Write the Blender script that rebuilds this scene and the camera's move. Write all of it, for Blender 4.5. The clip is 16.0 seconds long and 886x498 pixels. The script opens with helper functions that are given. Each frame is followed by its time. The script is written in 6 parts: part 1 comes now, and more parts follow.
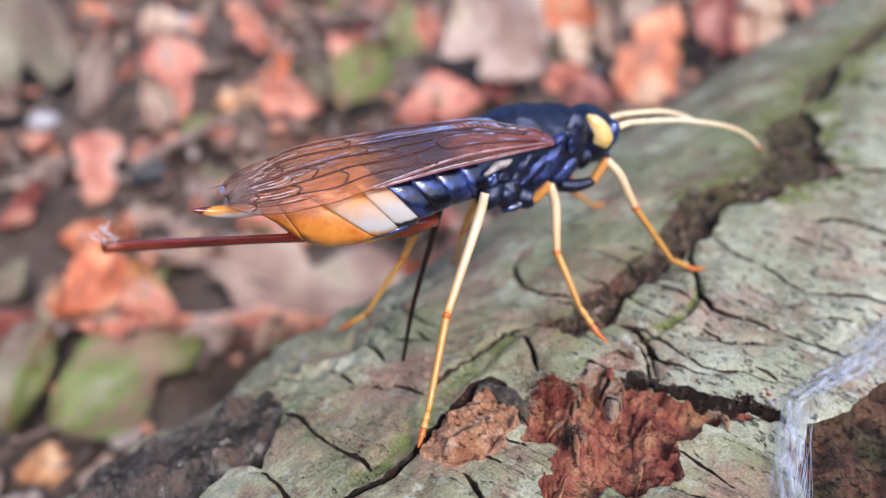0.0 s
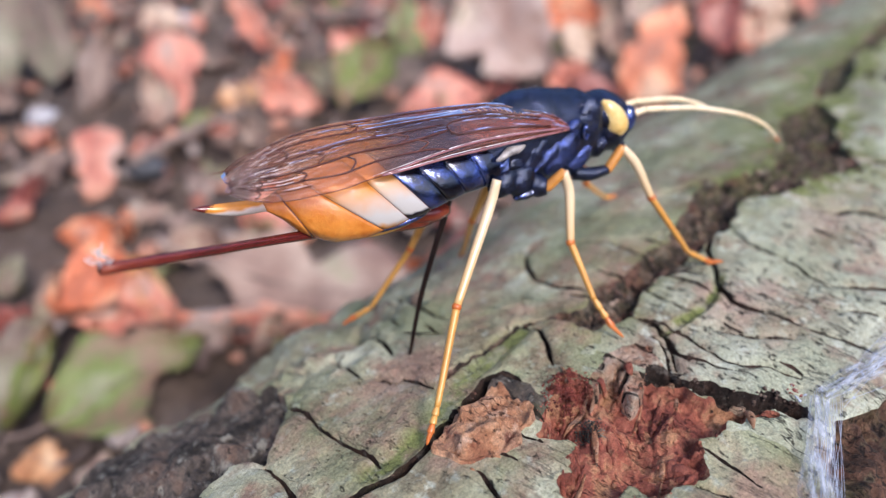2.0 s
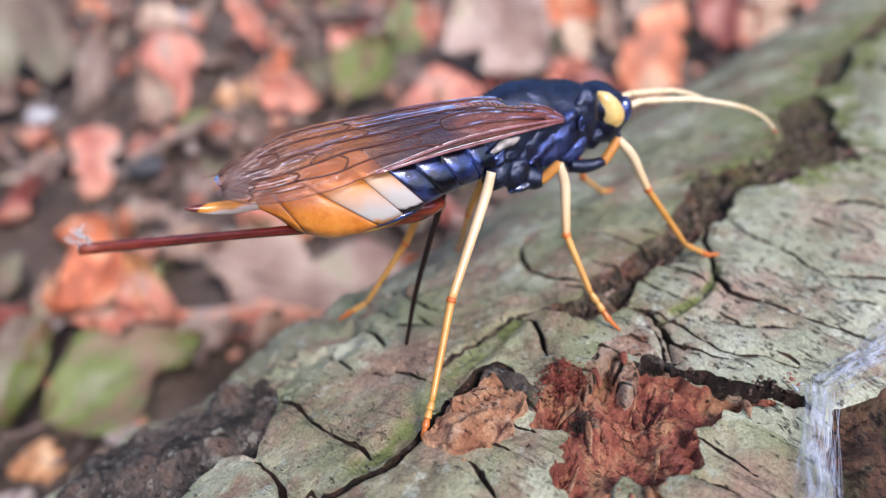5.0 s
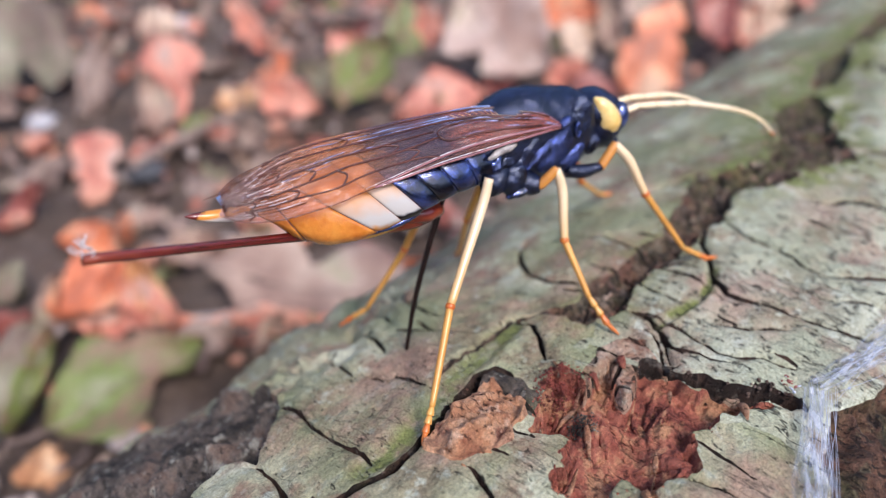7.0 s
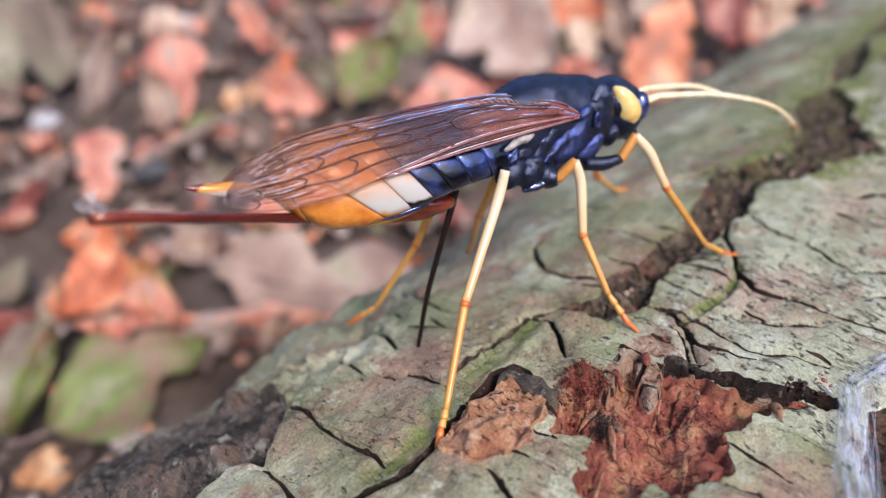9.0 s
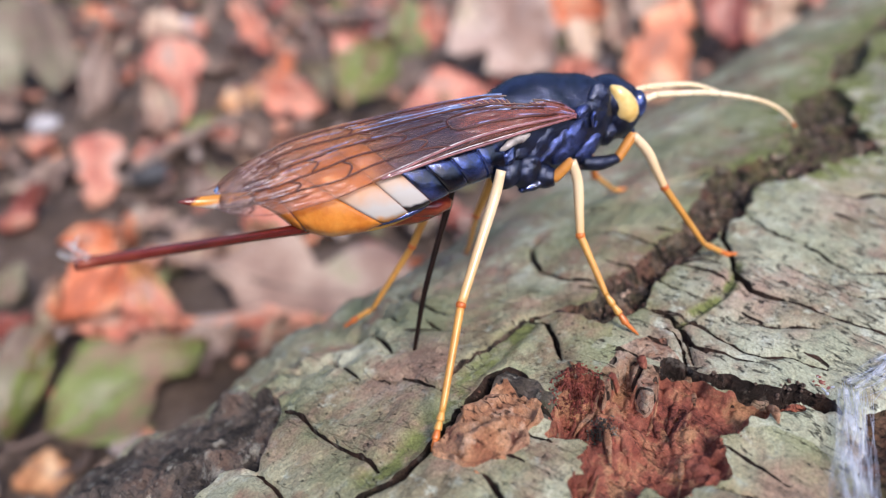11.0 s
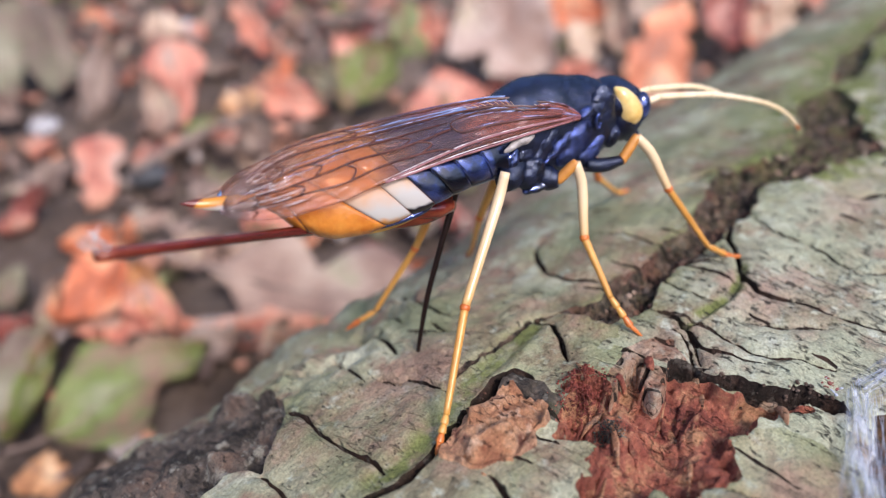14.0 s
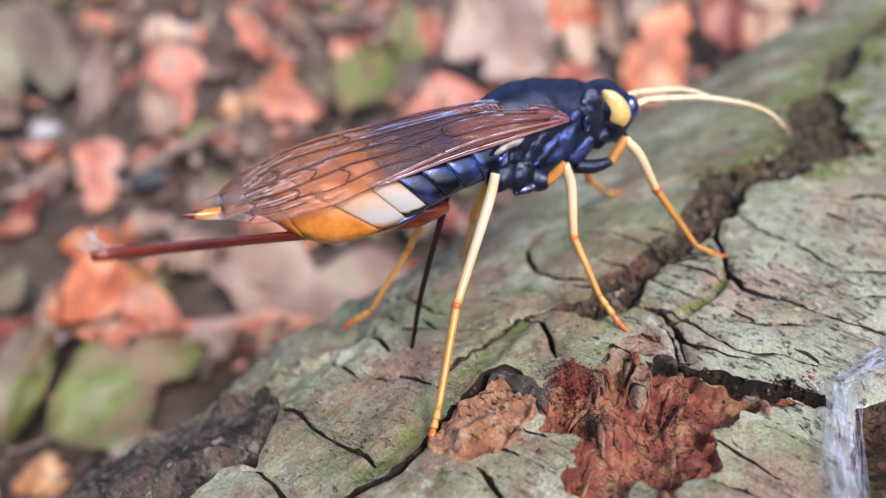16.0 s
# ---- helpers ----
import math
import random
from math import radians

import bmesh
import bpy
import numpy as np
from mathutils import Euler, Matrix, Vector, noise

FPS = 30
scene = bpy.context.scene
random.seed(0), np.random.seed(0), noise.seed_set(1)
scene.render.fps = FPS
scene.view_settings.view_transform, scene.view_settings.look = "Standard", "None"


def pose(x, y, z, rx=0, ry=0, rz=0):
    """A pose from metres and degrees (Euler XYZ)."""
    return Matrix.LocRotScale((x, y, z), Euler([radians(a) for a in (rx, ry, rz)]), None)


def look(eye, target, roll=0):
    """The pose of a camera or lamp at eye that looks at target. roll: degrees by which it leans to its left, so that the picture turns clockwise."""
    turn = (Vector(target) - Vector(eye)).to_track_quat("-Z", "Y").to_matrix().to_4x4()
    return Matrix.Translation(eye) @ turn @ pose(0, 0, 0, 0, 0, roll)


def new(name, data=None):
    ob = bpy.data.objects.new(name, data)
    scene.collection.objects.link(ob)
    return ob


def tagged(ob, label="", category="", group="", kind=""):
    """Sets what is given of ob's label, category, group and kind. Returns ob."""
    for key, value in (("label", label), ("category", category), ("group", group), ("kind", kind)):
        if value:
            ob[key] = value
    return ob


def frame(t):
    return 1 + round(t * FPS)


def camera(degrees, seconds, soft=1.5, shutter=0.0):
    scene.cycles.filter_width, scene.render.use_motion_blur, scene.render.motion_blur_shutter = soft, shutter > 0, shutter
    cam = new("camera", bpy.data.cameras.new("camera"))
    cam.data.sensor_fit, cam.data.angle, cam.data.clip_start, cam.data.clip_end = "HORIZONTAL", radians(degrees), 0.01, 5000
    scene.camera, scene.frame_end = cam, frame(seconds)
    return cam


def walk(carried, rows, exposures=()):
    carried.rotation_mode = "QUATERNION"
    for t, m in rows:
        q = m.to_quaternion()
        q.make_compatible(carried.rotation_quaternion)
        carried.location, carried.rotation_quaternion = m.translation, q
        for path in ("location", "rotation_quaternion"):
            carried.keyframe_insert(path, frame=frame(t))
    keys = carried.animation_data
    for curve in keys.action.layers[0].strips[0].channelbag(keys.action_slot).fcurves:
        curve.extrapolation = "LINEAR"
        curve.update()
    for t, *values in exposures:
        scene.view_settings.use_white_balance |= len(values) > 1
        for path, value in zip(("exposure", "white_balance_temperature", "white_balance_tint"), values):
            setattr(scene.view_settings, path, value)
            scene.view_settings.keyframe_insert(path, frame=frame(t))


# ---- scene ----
# ---- camera ----
cam = camera(65.0, 16.0, 1.2)
cam.data.dof.use_dof = True
cam.data.dof.focus_distance = 0.0455
cam.data.dof.aperture_fstop = 22.0
ROWS = [
    (0.0, -0.00000, 0.00000, 0.09339, 55.000, -0.000, -0.000),
    (0.5, -0.00049, 0.00109, 0.09245, 55.088, 0.042, 0.110),
    (1.0, -0.00117, 0.00146, 0.09127, 55.092, -0.105, 0.210),
    (1.5, -0.00117, 0.00135, 0.09079, 55.101, -0.194, 0.156),
    (2.0, -0.00091, 0.00121, 0.09142, 55.095, -0.231, 0.111),
    (2.5, -0.00044, 0.00046, 0.09130, 55.180, 0.050, -0.081),
    (3.0, 0.00000, 0.00020, 0.09189, 55.084, 0.142, -0.134),
    (3.5, 0.00004, 0.00034, 0.09174, 55.111, 0.107, -0.065),
    (4.0, -0.00027, 0.00090, 0.09125, 55.059, -0.034, 0.058),
    (6.5, 0.00002, 0.00141, 0.09008, 55.108, 0.522, -0.082),
    (7.0, 0.00006, 0.00124, 0.09091, 55.171, 0.623, -0.155),
    (7.5, 0.00025, 0.00082, 0.09084, 55.227, 0.813, -0.224),
    (8.0, -0.00004, 0.00139, 0.09016, 55.231, 0.732, -0.134),
    (8.5, -0.00032, 0.00186, 0.08971, 55.257, 0.856, 0.038),
    (9.0, -0.00074, 0.00270, 0.08909, 55.318, 0.798, 0.120),
    (11.5, -0.00021, 0.00323, 0.08894, 55.394, 1.103, 0.073),
    (12.0, -0.00091, 0.00386, 0.08808, 55.315, 0.850, 0.053),
    (12.5, -0.00033, 0.00276, 0.08916, 55.418, 0.985, -0.066),
    (13.0, -0.00036, 0.00255, 0.08963, 55.439, 1.037, -0.126),
    (13.5, -0.00053, 0.00267, 0.08895, 55.544, 1.117, -0.112),
    (14.0, -0.00072, 0.00320, 0.08869, 55.619, 1.020, 0.005),
    (14.5, -0.00122, 0.00337, 0.08794, 55.676, 0.931, 0.034),
    (15.0, -0.00073, 0.00312, 0.08822, 55.697, 1.120, -0.017),
    (15.5, 0.00023, 0.00205, 0.08924, 55.793, 1.259, -0.147),
    (16.0, -0.00001, 0.00209, 0.08904, 55.888, 1.175, -0.059),
]
walk(cam, [(t, pose(x, y, z, rx, ry, rz)) for t, x, y, z, rx, ry, rz in ROWS], [(0.0, 1.12, 6300, 16), (7.0, 1.12, 6300, 16), (9.0, 1.12, 6500, 16), (16.0, 1.12, 6500, 16)])

# ---- daylight: bright, thinly clouded sky ----
world = bpy.data.worlds.new("sky")
scene.world = world
world.use_nodes = True
wn = world.node_tree
sky = wn.nodes.new("ShaderNodeTexSky")
sky.sky_type = "NISHITA"
sky.sun_disc = False
sky.sun_elevation = radians(49)
sky.sun_rotation = radians(150)
sky.air_density, sky.dust_density, sky.ozone_density = 1.0, 2.0, 1.0
wn.links.new(sky.outputs[0], wn.nodes["Background"].inputs[0])
wn.nodes["Background"].inputs[1].default_value = 0.12
sun = new("sun", bpy.data.lights.new("sun", "SUN"))
sun.data.energy, sun.data.angle, sun.data.color = 1.4, radians(14), (1.0, 0.96, 0.90)
SUN_AZ, SUN_EL = radians(150), radians(49)
sun.matrix_world = look((0, 0, 1), (-math.sin(SUN_AZ) * math.cos(SUN_EL), -math.cos(SUN_AZ) * math.cos(SUN_EL), 1 - math.sin(SUN_EL)))

MM = 0.001


# ---- materials ----
def shade(name, stops, scale=300.0, fine=2500.0, rough=0.6, bump=0.3, depth=0.0001, metal=0.0, spec=0.5, coat=0.0,
          stretch=(1, 1, 1), specks=None, blend=0.25, translucent=0.0, per_object=False):
    """A surface of one kind: colour stops spread by a coarse noise, a fine grain over it, specks, relief and gloss."""
    m = bpy.data.materials.new(name)
    m.use_nodes = True
    nt = m.node_tree
    N, L = nt.nodes, nt.links
    bsdf = N["Principled BSDF"]
    tc = N.new("ShaderNodeTexCoord")
    mp = N.new("ShaderNodeMapping")
    mp.inputs["Scale"].default_value = stretch
    L.new(tc.outputs["Object"], mp.inputs[0])
    source = mp.outputs[0]
    if per_object:
        info = N.new("ShaderNodeObjectInfo")
        shift = N.new("ShaderNodeVectorMath")
        shift.operation = "ADD"
        L.new(source, shift.inputs[0])
        L.new(info.outputs["Random"], shift.inputs[1])
        source = shift.outputs[0]
    a = N.new("ShaderNodeTexNoise")
    a.inputs["Scale"].default_value, a.inputs["Detail"].default_value = scale, 6.0
    a.inputs["Roughness"].default_value = 0.6
    L.new(source, a.inputs["Vector"])
    ramp = N.new("ShaderNodeValToRGB")
    els = ramp.color_ramp.elements
    while len(els) < len(stops):
        els.new(0.5)
    for e, (p, c) in zip(els, stops):
        e.position, e.color = p, (*c, 1)
    L.new(a.outputs[0], ramp.inputs[0])
    colour = ramp.outputs[0]
    b = N.new("ShaderNodeTexNoise")
    b.inputs["Scale"].default_value, b.inputs["Detail"].default_value = fine, 8.0
    b.inputs["Roughness"].default_value = 0.7
    L.new(source, b.inputs["Vector"])
    br = N.new("ShaderNodeMapRange")
    br.inputs[1].default_value, br.inputs[2].default_value = 0.3, 0.7
    br.inputs[3].default_value, br.inputs[4].default_value = 1 - blend, 1 + blend
    L.new(b.outputs[0], br.inputs[0])
    mul = N.new("ShaderNodeMix")
    mul.data_type, mul.blend_type = "RGBA", "MULTIPLY"
    mul.inputs[0].default_value = 1.0
    L.new(colour, mul.inputs[6])
    L.new(br.outputs[0], mul.inputs[7])
    colour = mul.outputs[2]
    if specks:
        low, high, size, tone = specks
        v = N.new("ShaderNodeTexNoise")
        v.inputs["Scale"].default_value, v.inputs["Detail"].default_value = size, 4.0
        L.new(source, v.inputs["Vector"])
        vr = N.new("ShaderNodeMapRange")
        vr.inputs[1].default_value, vr.inputs[2].default_value = low, high
        L.new(v.outputs[0], vr.inputs[0])
        mx = N.new("ShaderNodeMix")
        mx.data_type = "RGBA"
        L.new(vr.outputs[0], mx.inputs[0])
        L.new(colour, mx.inputs[6])
        mx.inputs[7].default_value = (*tone, 1)
        colour = mx.outputs[2]
    L.new(colour, bsdf.inputs["Base Color"])
    bsdf.inputs["Roughness"].default_value = rough
    bsdf.inputs["Metallic"].default_value = metal
    bsdf.inputs["Specular IOR Level"].default_value = spec
    bsdf.inputs["Coat Weight"].default_value = coat
    bsdf.inputs["Coat Roughness"].default_value = 0.15
    if translucent:
        bsdf.inputs["Subsurface Weight"].default_value = translucent
        bsdf.inputs["Subsurface Radius"].default_value = (0.0006, 0.0003, 0.00015)
        bsdf.inputs["Subsurface Scale"].default_value = 1.0
    if bump:
        bp = N.new("ShaderNodeBump")
        bp.inputs["Strength"].default_value, bp.inputs["Distance"].default_value = bump, depth
        L.new(b.outputs[0], bp.inputs["Height"])
        L.new(bp.outputs[0], bsdf.inputs["Normal"])
        L.new(bp.outputs[0], bsdf.inputs["Coat Normal"])
    return m


SOIL = shade("forest_soil", [(0.3, (0.050, 0.034, 0.026)), (0.5, (0.125, 0.085, 0.064)), (0.7, (0.23, 0.17, 0.135))], scale=60, fine=500, rough=0.95, bump=1.0, depth=0.002, blend=0.5)


# ---- building helpers ----
def mesh_of(name, verts, faces, material, smooth=True):
    me = bpy.data.meshes.new(name)
    me.from_pydata([tuple(v) for v in verts], [], [tuple(f) for f in faces])
    me.materials.append(material)
    if smooth:
        me.polygons.foreach_set("use_smooth", [True] * len(me.polygons))
    me.update()
    return me


def part(name, geo, material, parent=None, label="", smooth=True):
    """Links (verts, faces) as one mesh object, under a thing or a part."""
    ob = new(name, mesh_of(name, geo[0], geo[1], material, smooth))
    ob.parent = parent
    if label:
        ob["label"] = label
    return ob


def thing(name, m, label, category, group="", kind=""):
    ob = new(name)
    ob.empty_display_size = 0.002
    ob.matrix_world = m
    return tagged(ob, label, category, group, kind)


def join(*geos):
    verts, faces = [], []
    for v, f in geos:
        k = len(verts)
        verts += list(v)
        faces += [[i + k for i in q] for q in f]
    return verts, faces


def rings(loops, cap=True):
    """Skin over closed loops of equal count."""
    n = len(loops[0])
    verts = [Vector(p) for lp in loops for p in lp]
    faces = []
    for i in range(len(loops) - 1):
        for j in range(n):
            a, b = i * n + j, i * n + (j + 1) % n
            faces.append((a, b, b + n, a + n))
    if cap:
        for base, flip in ((0, True), ((len(loops) - 1) * n, False)):
            c = len(verts)
            verts.append(sum((verts[base + j] for j in range(n)), Vector()) / n)
            for j in range(n):
                q = (c, base + (j + 1) % n, base + j) if flip else (c, base + j, base + (j + 1) % n)
                faces.append(q)
    return verts, faces


def smooth_path(points, steps=6):
    """Catmull-Rom through points (tuples of any length)."""
    P = [np.array(p, float) for p in points]
    P = [2 * P[0] - P[1], *P, 2 * P[-1] - P[-2]]
    out = []
    for i in range(1, len(P) - 2):
        for k in range(steps):
            t = k / steps
            a, b, c, d = P[i - 1], P[i], P[i + 1], P[i + 2]
            out.append(0.5 * (2 * b + (c - a) * t + (2 * a - 5 * b + 4 * c - d) * t * t + (3 * b - a - 3 * c + d) * t ** 3))
    out.append(P[-2])
    return out


def tube(points, n=10, steps=5, flat=1.0):
    """A tapering rod; each point is x, y, z, radius in millimetres."""
    path = smooth_path(points, steps)
    loops = []
    side = None
    for i, p in enumerate(path):
        q0, q1 = path[max(i - 1, 0)][:3], path[min(i + 1, len(path) - 1)][:3]
        t = Vector(q1 - q0).normalized()
        if side is None:
            side = t.orthogonal().normalized()
        side = (side - t * side.dot(t)).normalized()
        up = t.cross(side)
        r = max(p[3], 0.01)
        loops.append([(Vector(p[:3]) + side * (r * math.cos(a)) + up * (r * flat * math.sin(a))) * MM for a in (2 * math.pi * k / n for k in range(n))])
    return rings(loops)


def loft(sections, n=28, steps=5, shear=0.0, rough=0.0):
    """A body along x; each section is x, centre y, centre z, half width, half height in millimetres."""
    loops = []
    for x, cy, cz, hy, hz in smooth_path(sections, steps):
        lp = []
        for k in range(n):
            a = 2 * math.pi * k / n
            y, z = hy * math.cos(a), hz * math.sin(a)
            p = Vector((x - shear * z, cy + y, cz + z))
            if rough:
                p += rough * noise.noise_vector(p * 0.9)
            lp.append(p * MM)
        loops.append(lp)
    return rings(loops)


def blob(c, r, n=20, m=14, rough=0.0, turn=(0, 0, 0)):
    """An ellipsoid with a little unevenness; millimetres."""
    R = Euler([radians(a) for a in turn]).to_matrix()
    loops = []
    for i in range(m + 1):
        b = math.pi * (i / m) * 0.998 + 0.001 * math.pi
        lp = []
        for k in range(n):
            a = 2 * math.pi * k / n
            p = Vector((-math.cos(b) * r[0], math.sin(b) * math.cos(a) * r[1], math.sin(b) * math.sin(a) * r[2]))
            p = R @ p + Vector(c)
            if rough:
                p += rough * noise.noise_vector(p * 1.2)
            lp.append(p * MM)
        loops.append(lp)
    return rings(loops)


# ---- uneven fields over a surface ----
def lattice(x, y, seed):
    """Smooth random values in 0..1 over a plane."""
    x0, y0 = np.floor(x).astype(np.int64), np.floor(y).astype(np.int64)
    fx, fy = x - x0, y - y0
    fx, fy = fx * fx * (3 - 2 * fx), fy * fy * (3 - 2 * fy)

    def value(i, j):
        k = (i * 374761393 + j * 668265263 + seed * 1442695041) & 0xFFFFFFFF
        k = ((k ^ (k >> 13)) * 1274126177) & 0xFFFFFFFF
        return ((k ^ (k >> 16)) & 0xFFFF) / 65535.0
    return (value(x0, y0) * (1 - fx) + value(x0 + 1, y0) * fx) * (1 - fy) + (value(x0, y0 + 1) * (1 - fx) + value(x0 + 1, y0 + 1) * fx) * fy


def fbm(x, y, size, seed, octaves=4, gain=0.5):
    total, amp, norm = 0, 1.0, 0
    for o in range(octaves):
        total = total + amp * (lattice(x / size + 17.3 * o, y / size - 9.1 * o, seed + o) - 0.5)
        norm += amp
        amp, size = amp * gain, size * 0.5
        x, y = 0.8 * x - 0.6 * y, 0.6 * x + 0.8 * y
    return total / norm * 2


def line_distance(x, y, line):
    best = np.full(x.shape, 1e9)
    for (ax, ay), (bx, by) in zip(line, line[1:]):
        dx, dy = bx - ax, by - ay
        t = np.clip(((x - ax) * dx + (y - ay) * dy) / (dx * dx + dy * dy + 1e-12), 0, 1)
        best = np.minimum(best, np.hypot(x - ax - t * dx, y - ay - t * dy))
    return best


def taper(x, y, line, reach):
    """0 at both ends of a line, 1 further than reach from them."""
    d = np.minimum(np.hypot(x - line[0][0], y - line[0][1]), np.hypot(x - line[-1][0], y - line[-1][1]))
    return np.clip(d / reach, 0.0, 1.0) ** 0.7


def inside(x, y, poly):
    res = np.zeros(x.shape, bool)
    for (ax, ay), (bx, by) in zip(poly, poly[1:] + poly[:1]):
        cross = ((ay > y) != (by > y)) & (x < (bx - ax) * (y - ay) / (by - ay + 1e-12) + ax)
        res ^= cross
    return res


def depth_in(x, y, poly):
    """Distance to an outline, negative inside it."""
    d = line_distance(x, y, poly + poly[:1])
    return np.where(inside(x, y, poly), -d, d)


def ramp(d, w):
    t = np.clip(1 - d / w, 0, 1)
    return t * t * (3 - 2 * t)


# ---- ground ----
def build_ground():
    r = np.concatenate([np.linspace(0, 0.5, 90), 0.5 * (120 / 0.5) ** (np.arange(1, 40) / 39)])
    verts, faces = [], []
    n = 140
    for ri in r:
        for k in range(n):
            a = 2 * math.pi * k / n
            x, y = 0.03 + ri * math.cos(a), 0.2 + ri * math.sin(a)
            z = -0.012 + (0.007 * noise.fractal(Vector((x, y, 0)) * 14, 0.6, 2.0, 5) if ri < 3 else 0)
            verts.append((x, y, z))
    for i in range(len(r) - 1):
        for k in range(n):
            a, b = i * n + k, i * n + (k + 1) % n
            faces.append((a, b, b + n, a + n))
    ob = part("ground", (verts, faces), SOIL)
    return tagged(ob, "dark brown forest soil under fallen leaves", "ground", kind="structure")


build_ground()

# unseen ring in woodland tones, added to hold back low sky light
DARK_RING = shade("woodland", [(0.3, (0.008, 0.010, 0.006)), (0.6, (0.03, 0.035, 0.02)), (0.8, (0.06, 0.055, 0.035))], scale=1.2, fine=9, rough=0.95, bump=0.0, spec=0.1)


def build_backdrop():
    n, rows = 72, 5
    verts = [((7 + 0.5 * math.sin(5 * k)) * math.cos(2 * math.pi * k / n), (7 + 0.5 * math.sin(5 * k)) * math.sin(2 * math.pi * k / n), -0.3 + j * (2.0 + 0.5 * math.sin(3.1 * k)) / rows) for j in range(rows + 1) for k in range(n)]
    faces = [(j * n + k, j * n + (k + 1) % n, (j + 1) * n + (k + 1) % n, (j + 1) * n + k) for j in range(rows) for k in range(n)]
    tagged(part("backdrop", (verts, faces), DARK_RING), "unseen dark ring added to hold back low sky light", "woodland", kind="structure")


build_backdrop()

# ---- the log: lies on the ground, its axis level ----
LOG_R = 52.76
LOG_O = Vector((27.8, 50.0, 3.16))
LOG_D = Vector((math.cos(radians(50.09)), math.sin(radians(50.09)), 0))
LOG_N = Vector((-LOG_D.y, LOG_D.x, 0))

# along the log and round its girth, in millimetres; the groove is an outline, the rest are lines and outlines
GROOVE = [(-17.1, 12.1), (-16.2, 10.5), (-14.5, 10.0), (-11.2, 10.5), (-8.5, 9.3), (-4.2, 9.8), (-1.9, 8.7), (4.3, 9.5), (9.7, 10.7), (13.4, 9.1), (16.6, 7.1), (33.2, 11.2), (42.5, 10.6), (61.1, 13.9), (77.5, 13.7), (98.0, 13.6), (117.5, 11.1),
          (100.7, 5.9), (83.3, 7.9), (64.4, 8.4), (43.7, 6.8), (25.1, -0.4), (16.3, 1.7), (11.3, 3.7), (9.3, 6.1), (3.8, 5.3), (0.7, 5.7), (-3.8, 6.3), (-7.0, 6.9), (-10.6, 7.1), (-13.7, 6.5), (-16.9, 7.7), (-17.3, 9.8), (-17.9, 11.7)]
SEAM = [(-17.5, 11.9), (-18.7, 13.6), (-20.9, 13.8), (-22.5, 14.0), (-24.1, 13.9), (-26.0, 14.4), (-27.4, 14.1)]
GAP = [(-24.6, 9.7), (-24.7, 10.9), (-26.0, 11.3), (-27.9, 11.3), (-29.1, 11.7), (-30.8, 11.4), (-32.9, 10.8), (-35.0, 10.9), (-37.0, 11.0), (-38.7, 12.1), (-40.0, 12.8), (-41.4, 14.1), (-44.8, 15.5)]
MOSSY = [(-20.0, 13.1), (-23.5, 12.9), (-27.1, 12.9), (-30.8, 12.4), (-34.2, 12.0), (-36.9, 12.5)]
CHANNEL = [(-4.6, 3.0), (-6.7, 2.4), (-9.1, 2.3), (-11.9, 3.0), (-14.4, 3.7)]
HOLE = [(-27.1, 6.2), (-25.5, 6.5), (-24.3, 7.7), (-23.2, 7.3), (-22.2, 6.0), (-23.1, 4.6), (-22.1, 4.7), (-20.7, 4.8), (-19.6, 4.6), (-19.5, 3.6), (-19.3, 2.6), (-19.1, 0.9), (-19.0, -1.2), (-18.2, -2.9), (-17.0, -4.5), (-16.2, -6.0), (-16.8, -6.1), (-17.9, -4.8), (-19.4, -3.8),
        (-20.5, -3.9), (-22.2, -3.4), (-23.1, -3.1), (-24.0, -3.7), (-24.3, -4.4), (-25.8, -3.9), (-27.3, -3.1), (-28.4, -3.1), (-29.2, -3.9), (-32.1, -2.3), (-32.7, -0.4), (-31.5, 0.5), (-31.3, 1.6), (-30.4, 2.4), (-29.2, 2.4), (-27.9, 3.0), (-27.6, 3.4), (-28.0, 4.4), (-27.8, 5.7)]
LOBE = [(-31.4, -1.9), (-29.4, -1.0), (-28.1, -0.9), (-28.1, -1.8), (-28.4, -2.6), (-29.7, -3.9)]
UNDERCUT = [(-18.4, 2.2), (-18.2, 0.9), (-18.1, -0.8), (-17.6, -2.7), (-16.4, -4.3), (-15.2, -5.7), (-14.6, -7.1)]
CHUNK = [(-29.2, 11.8), (-27.7, 10.7), (-26.8, 9.3), (-27.0, 7.7), (-28.3, 6.7), (-30.4, 6.5), (-31.9, 6.9), (-33.3, 7.6), (-33.3, 8.9), (-32.7, 10.0), (-31.1, 10.8)]
CURL = [(-27.7, 10.8), (-25.4, 11.6), (-24.4, 10.2), (-25.0, 7.6), (-25.9, 6.2), (-27.2, 6.3), (-27.3, 7.4), (-26.6, 9.0)]
FLAKES = [(-23.8, 4.3), (-21.5, 5.2), (-19.3, 5.4), (-17.6, 5.1), (-16.3, 4.6), (-16.0, 3.4), (-17.9, 1.5), (-18.5, 2.9), (-18.9, 3.9), (-20.1, 4.2), (-21.8, 4.4)]
TONGUE = [(-19.7, 4.0), (-19.1, 2.7), (-21.4, 1.4), (-22.1, 1.8), (-21.2, 3.2)]
BROKEN = [(-34.0, 26.1), (-36.5, 23.2), (-38.2, 21.9), (-39.8, 20.9), (-40.9, 22.9), (-43.8, 23.2), (-46.2, 21.9), (-49.3, 19.6), (-60, 20), (-60, 46), (-45, 46), (-36, 40), (-33.5, 33)]
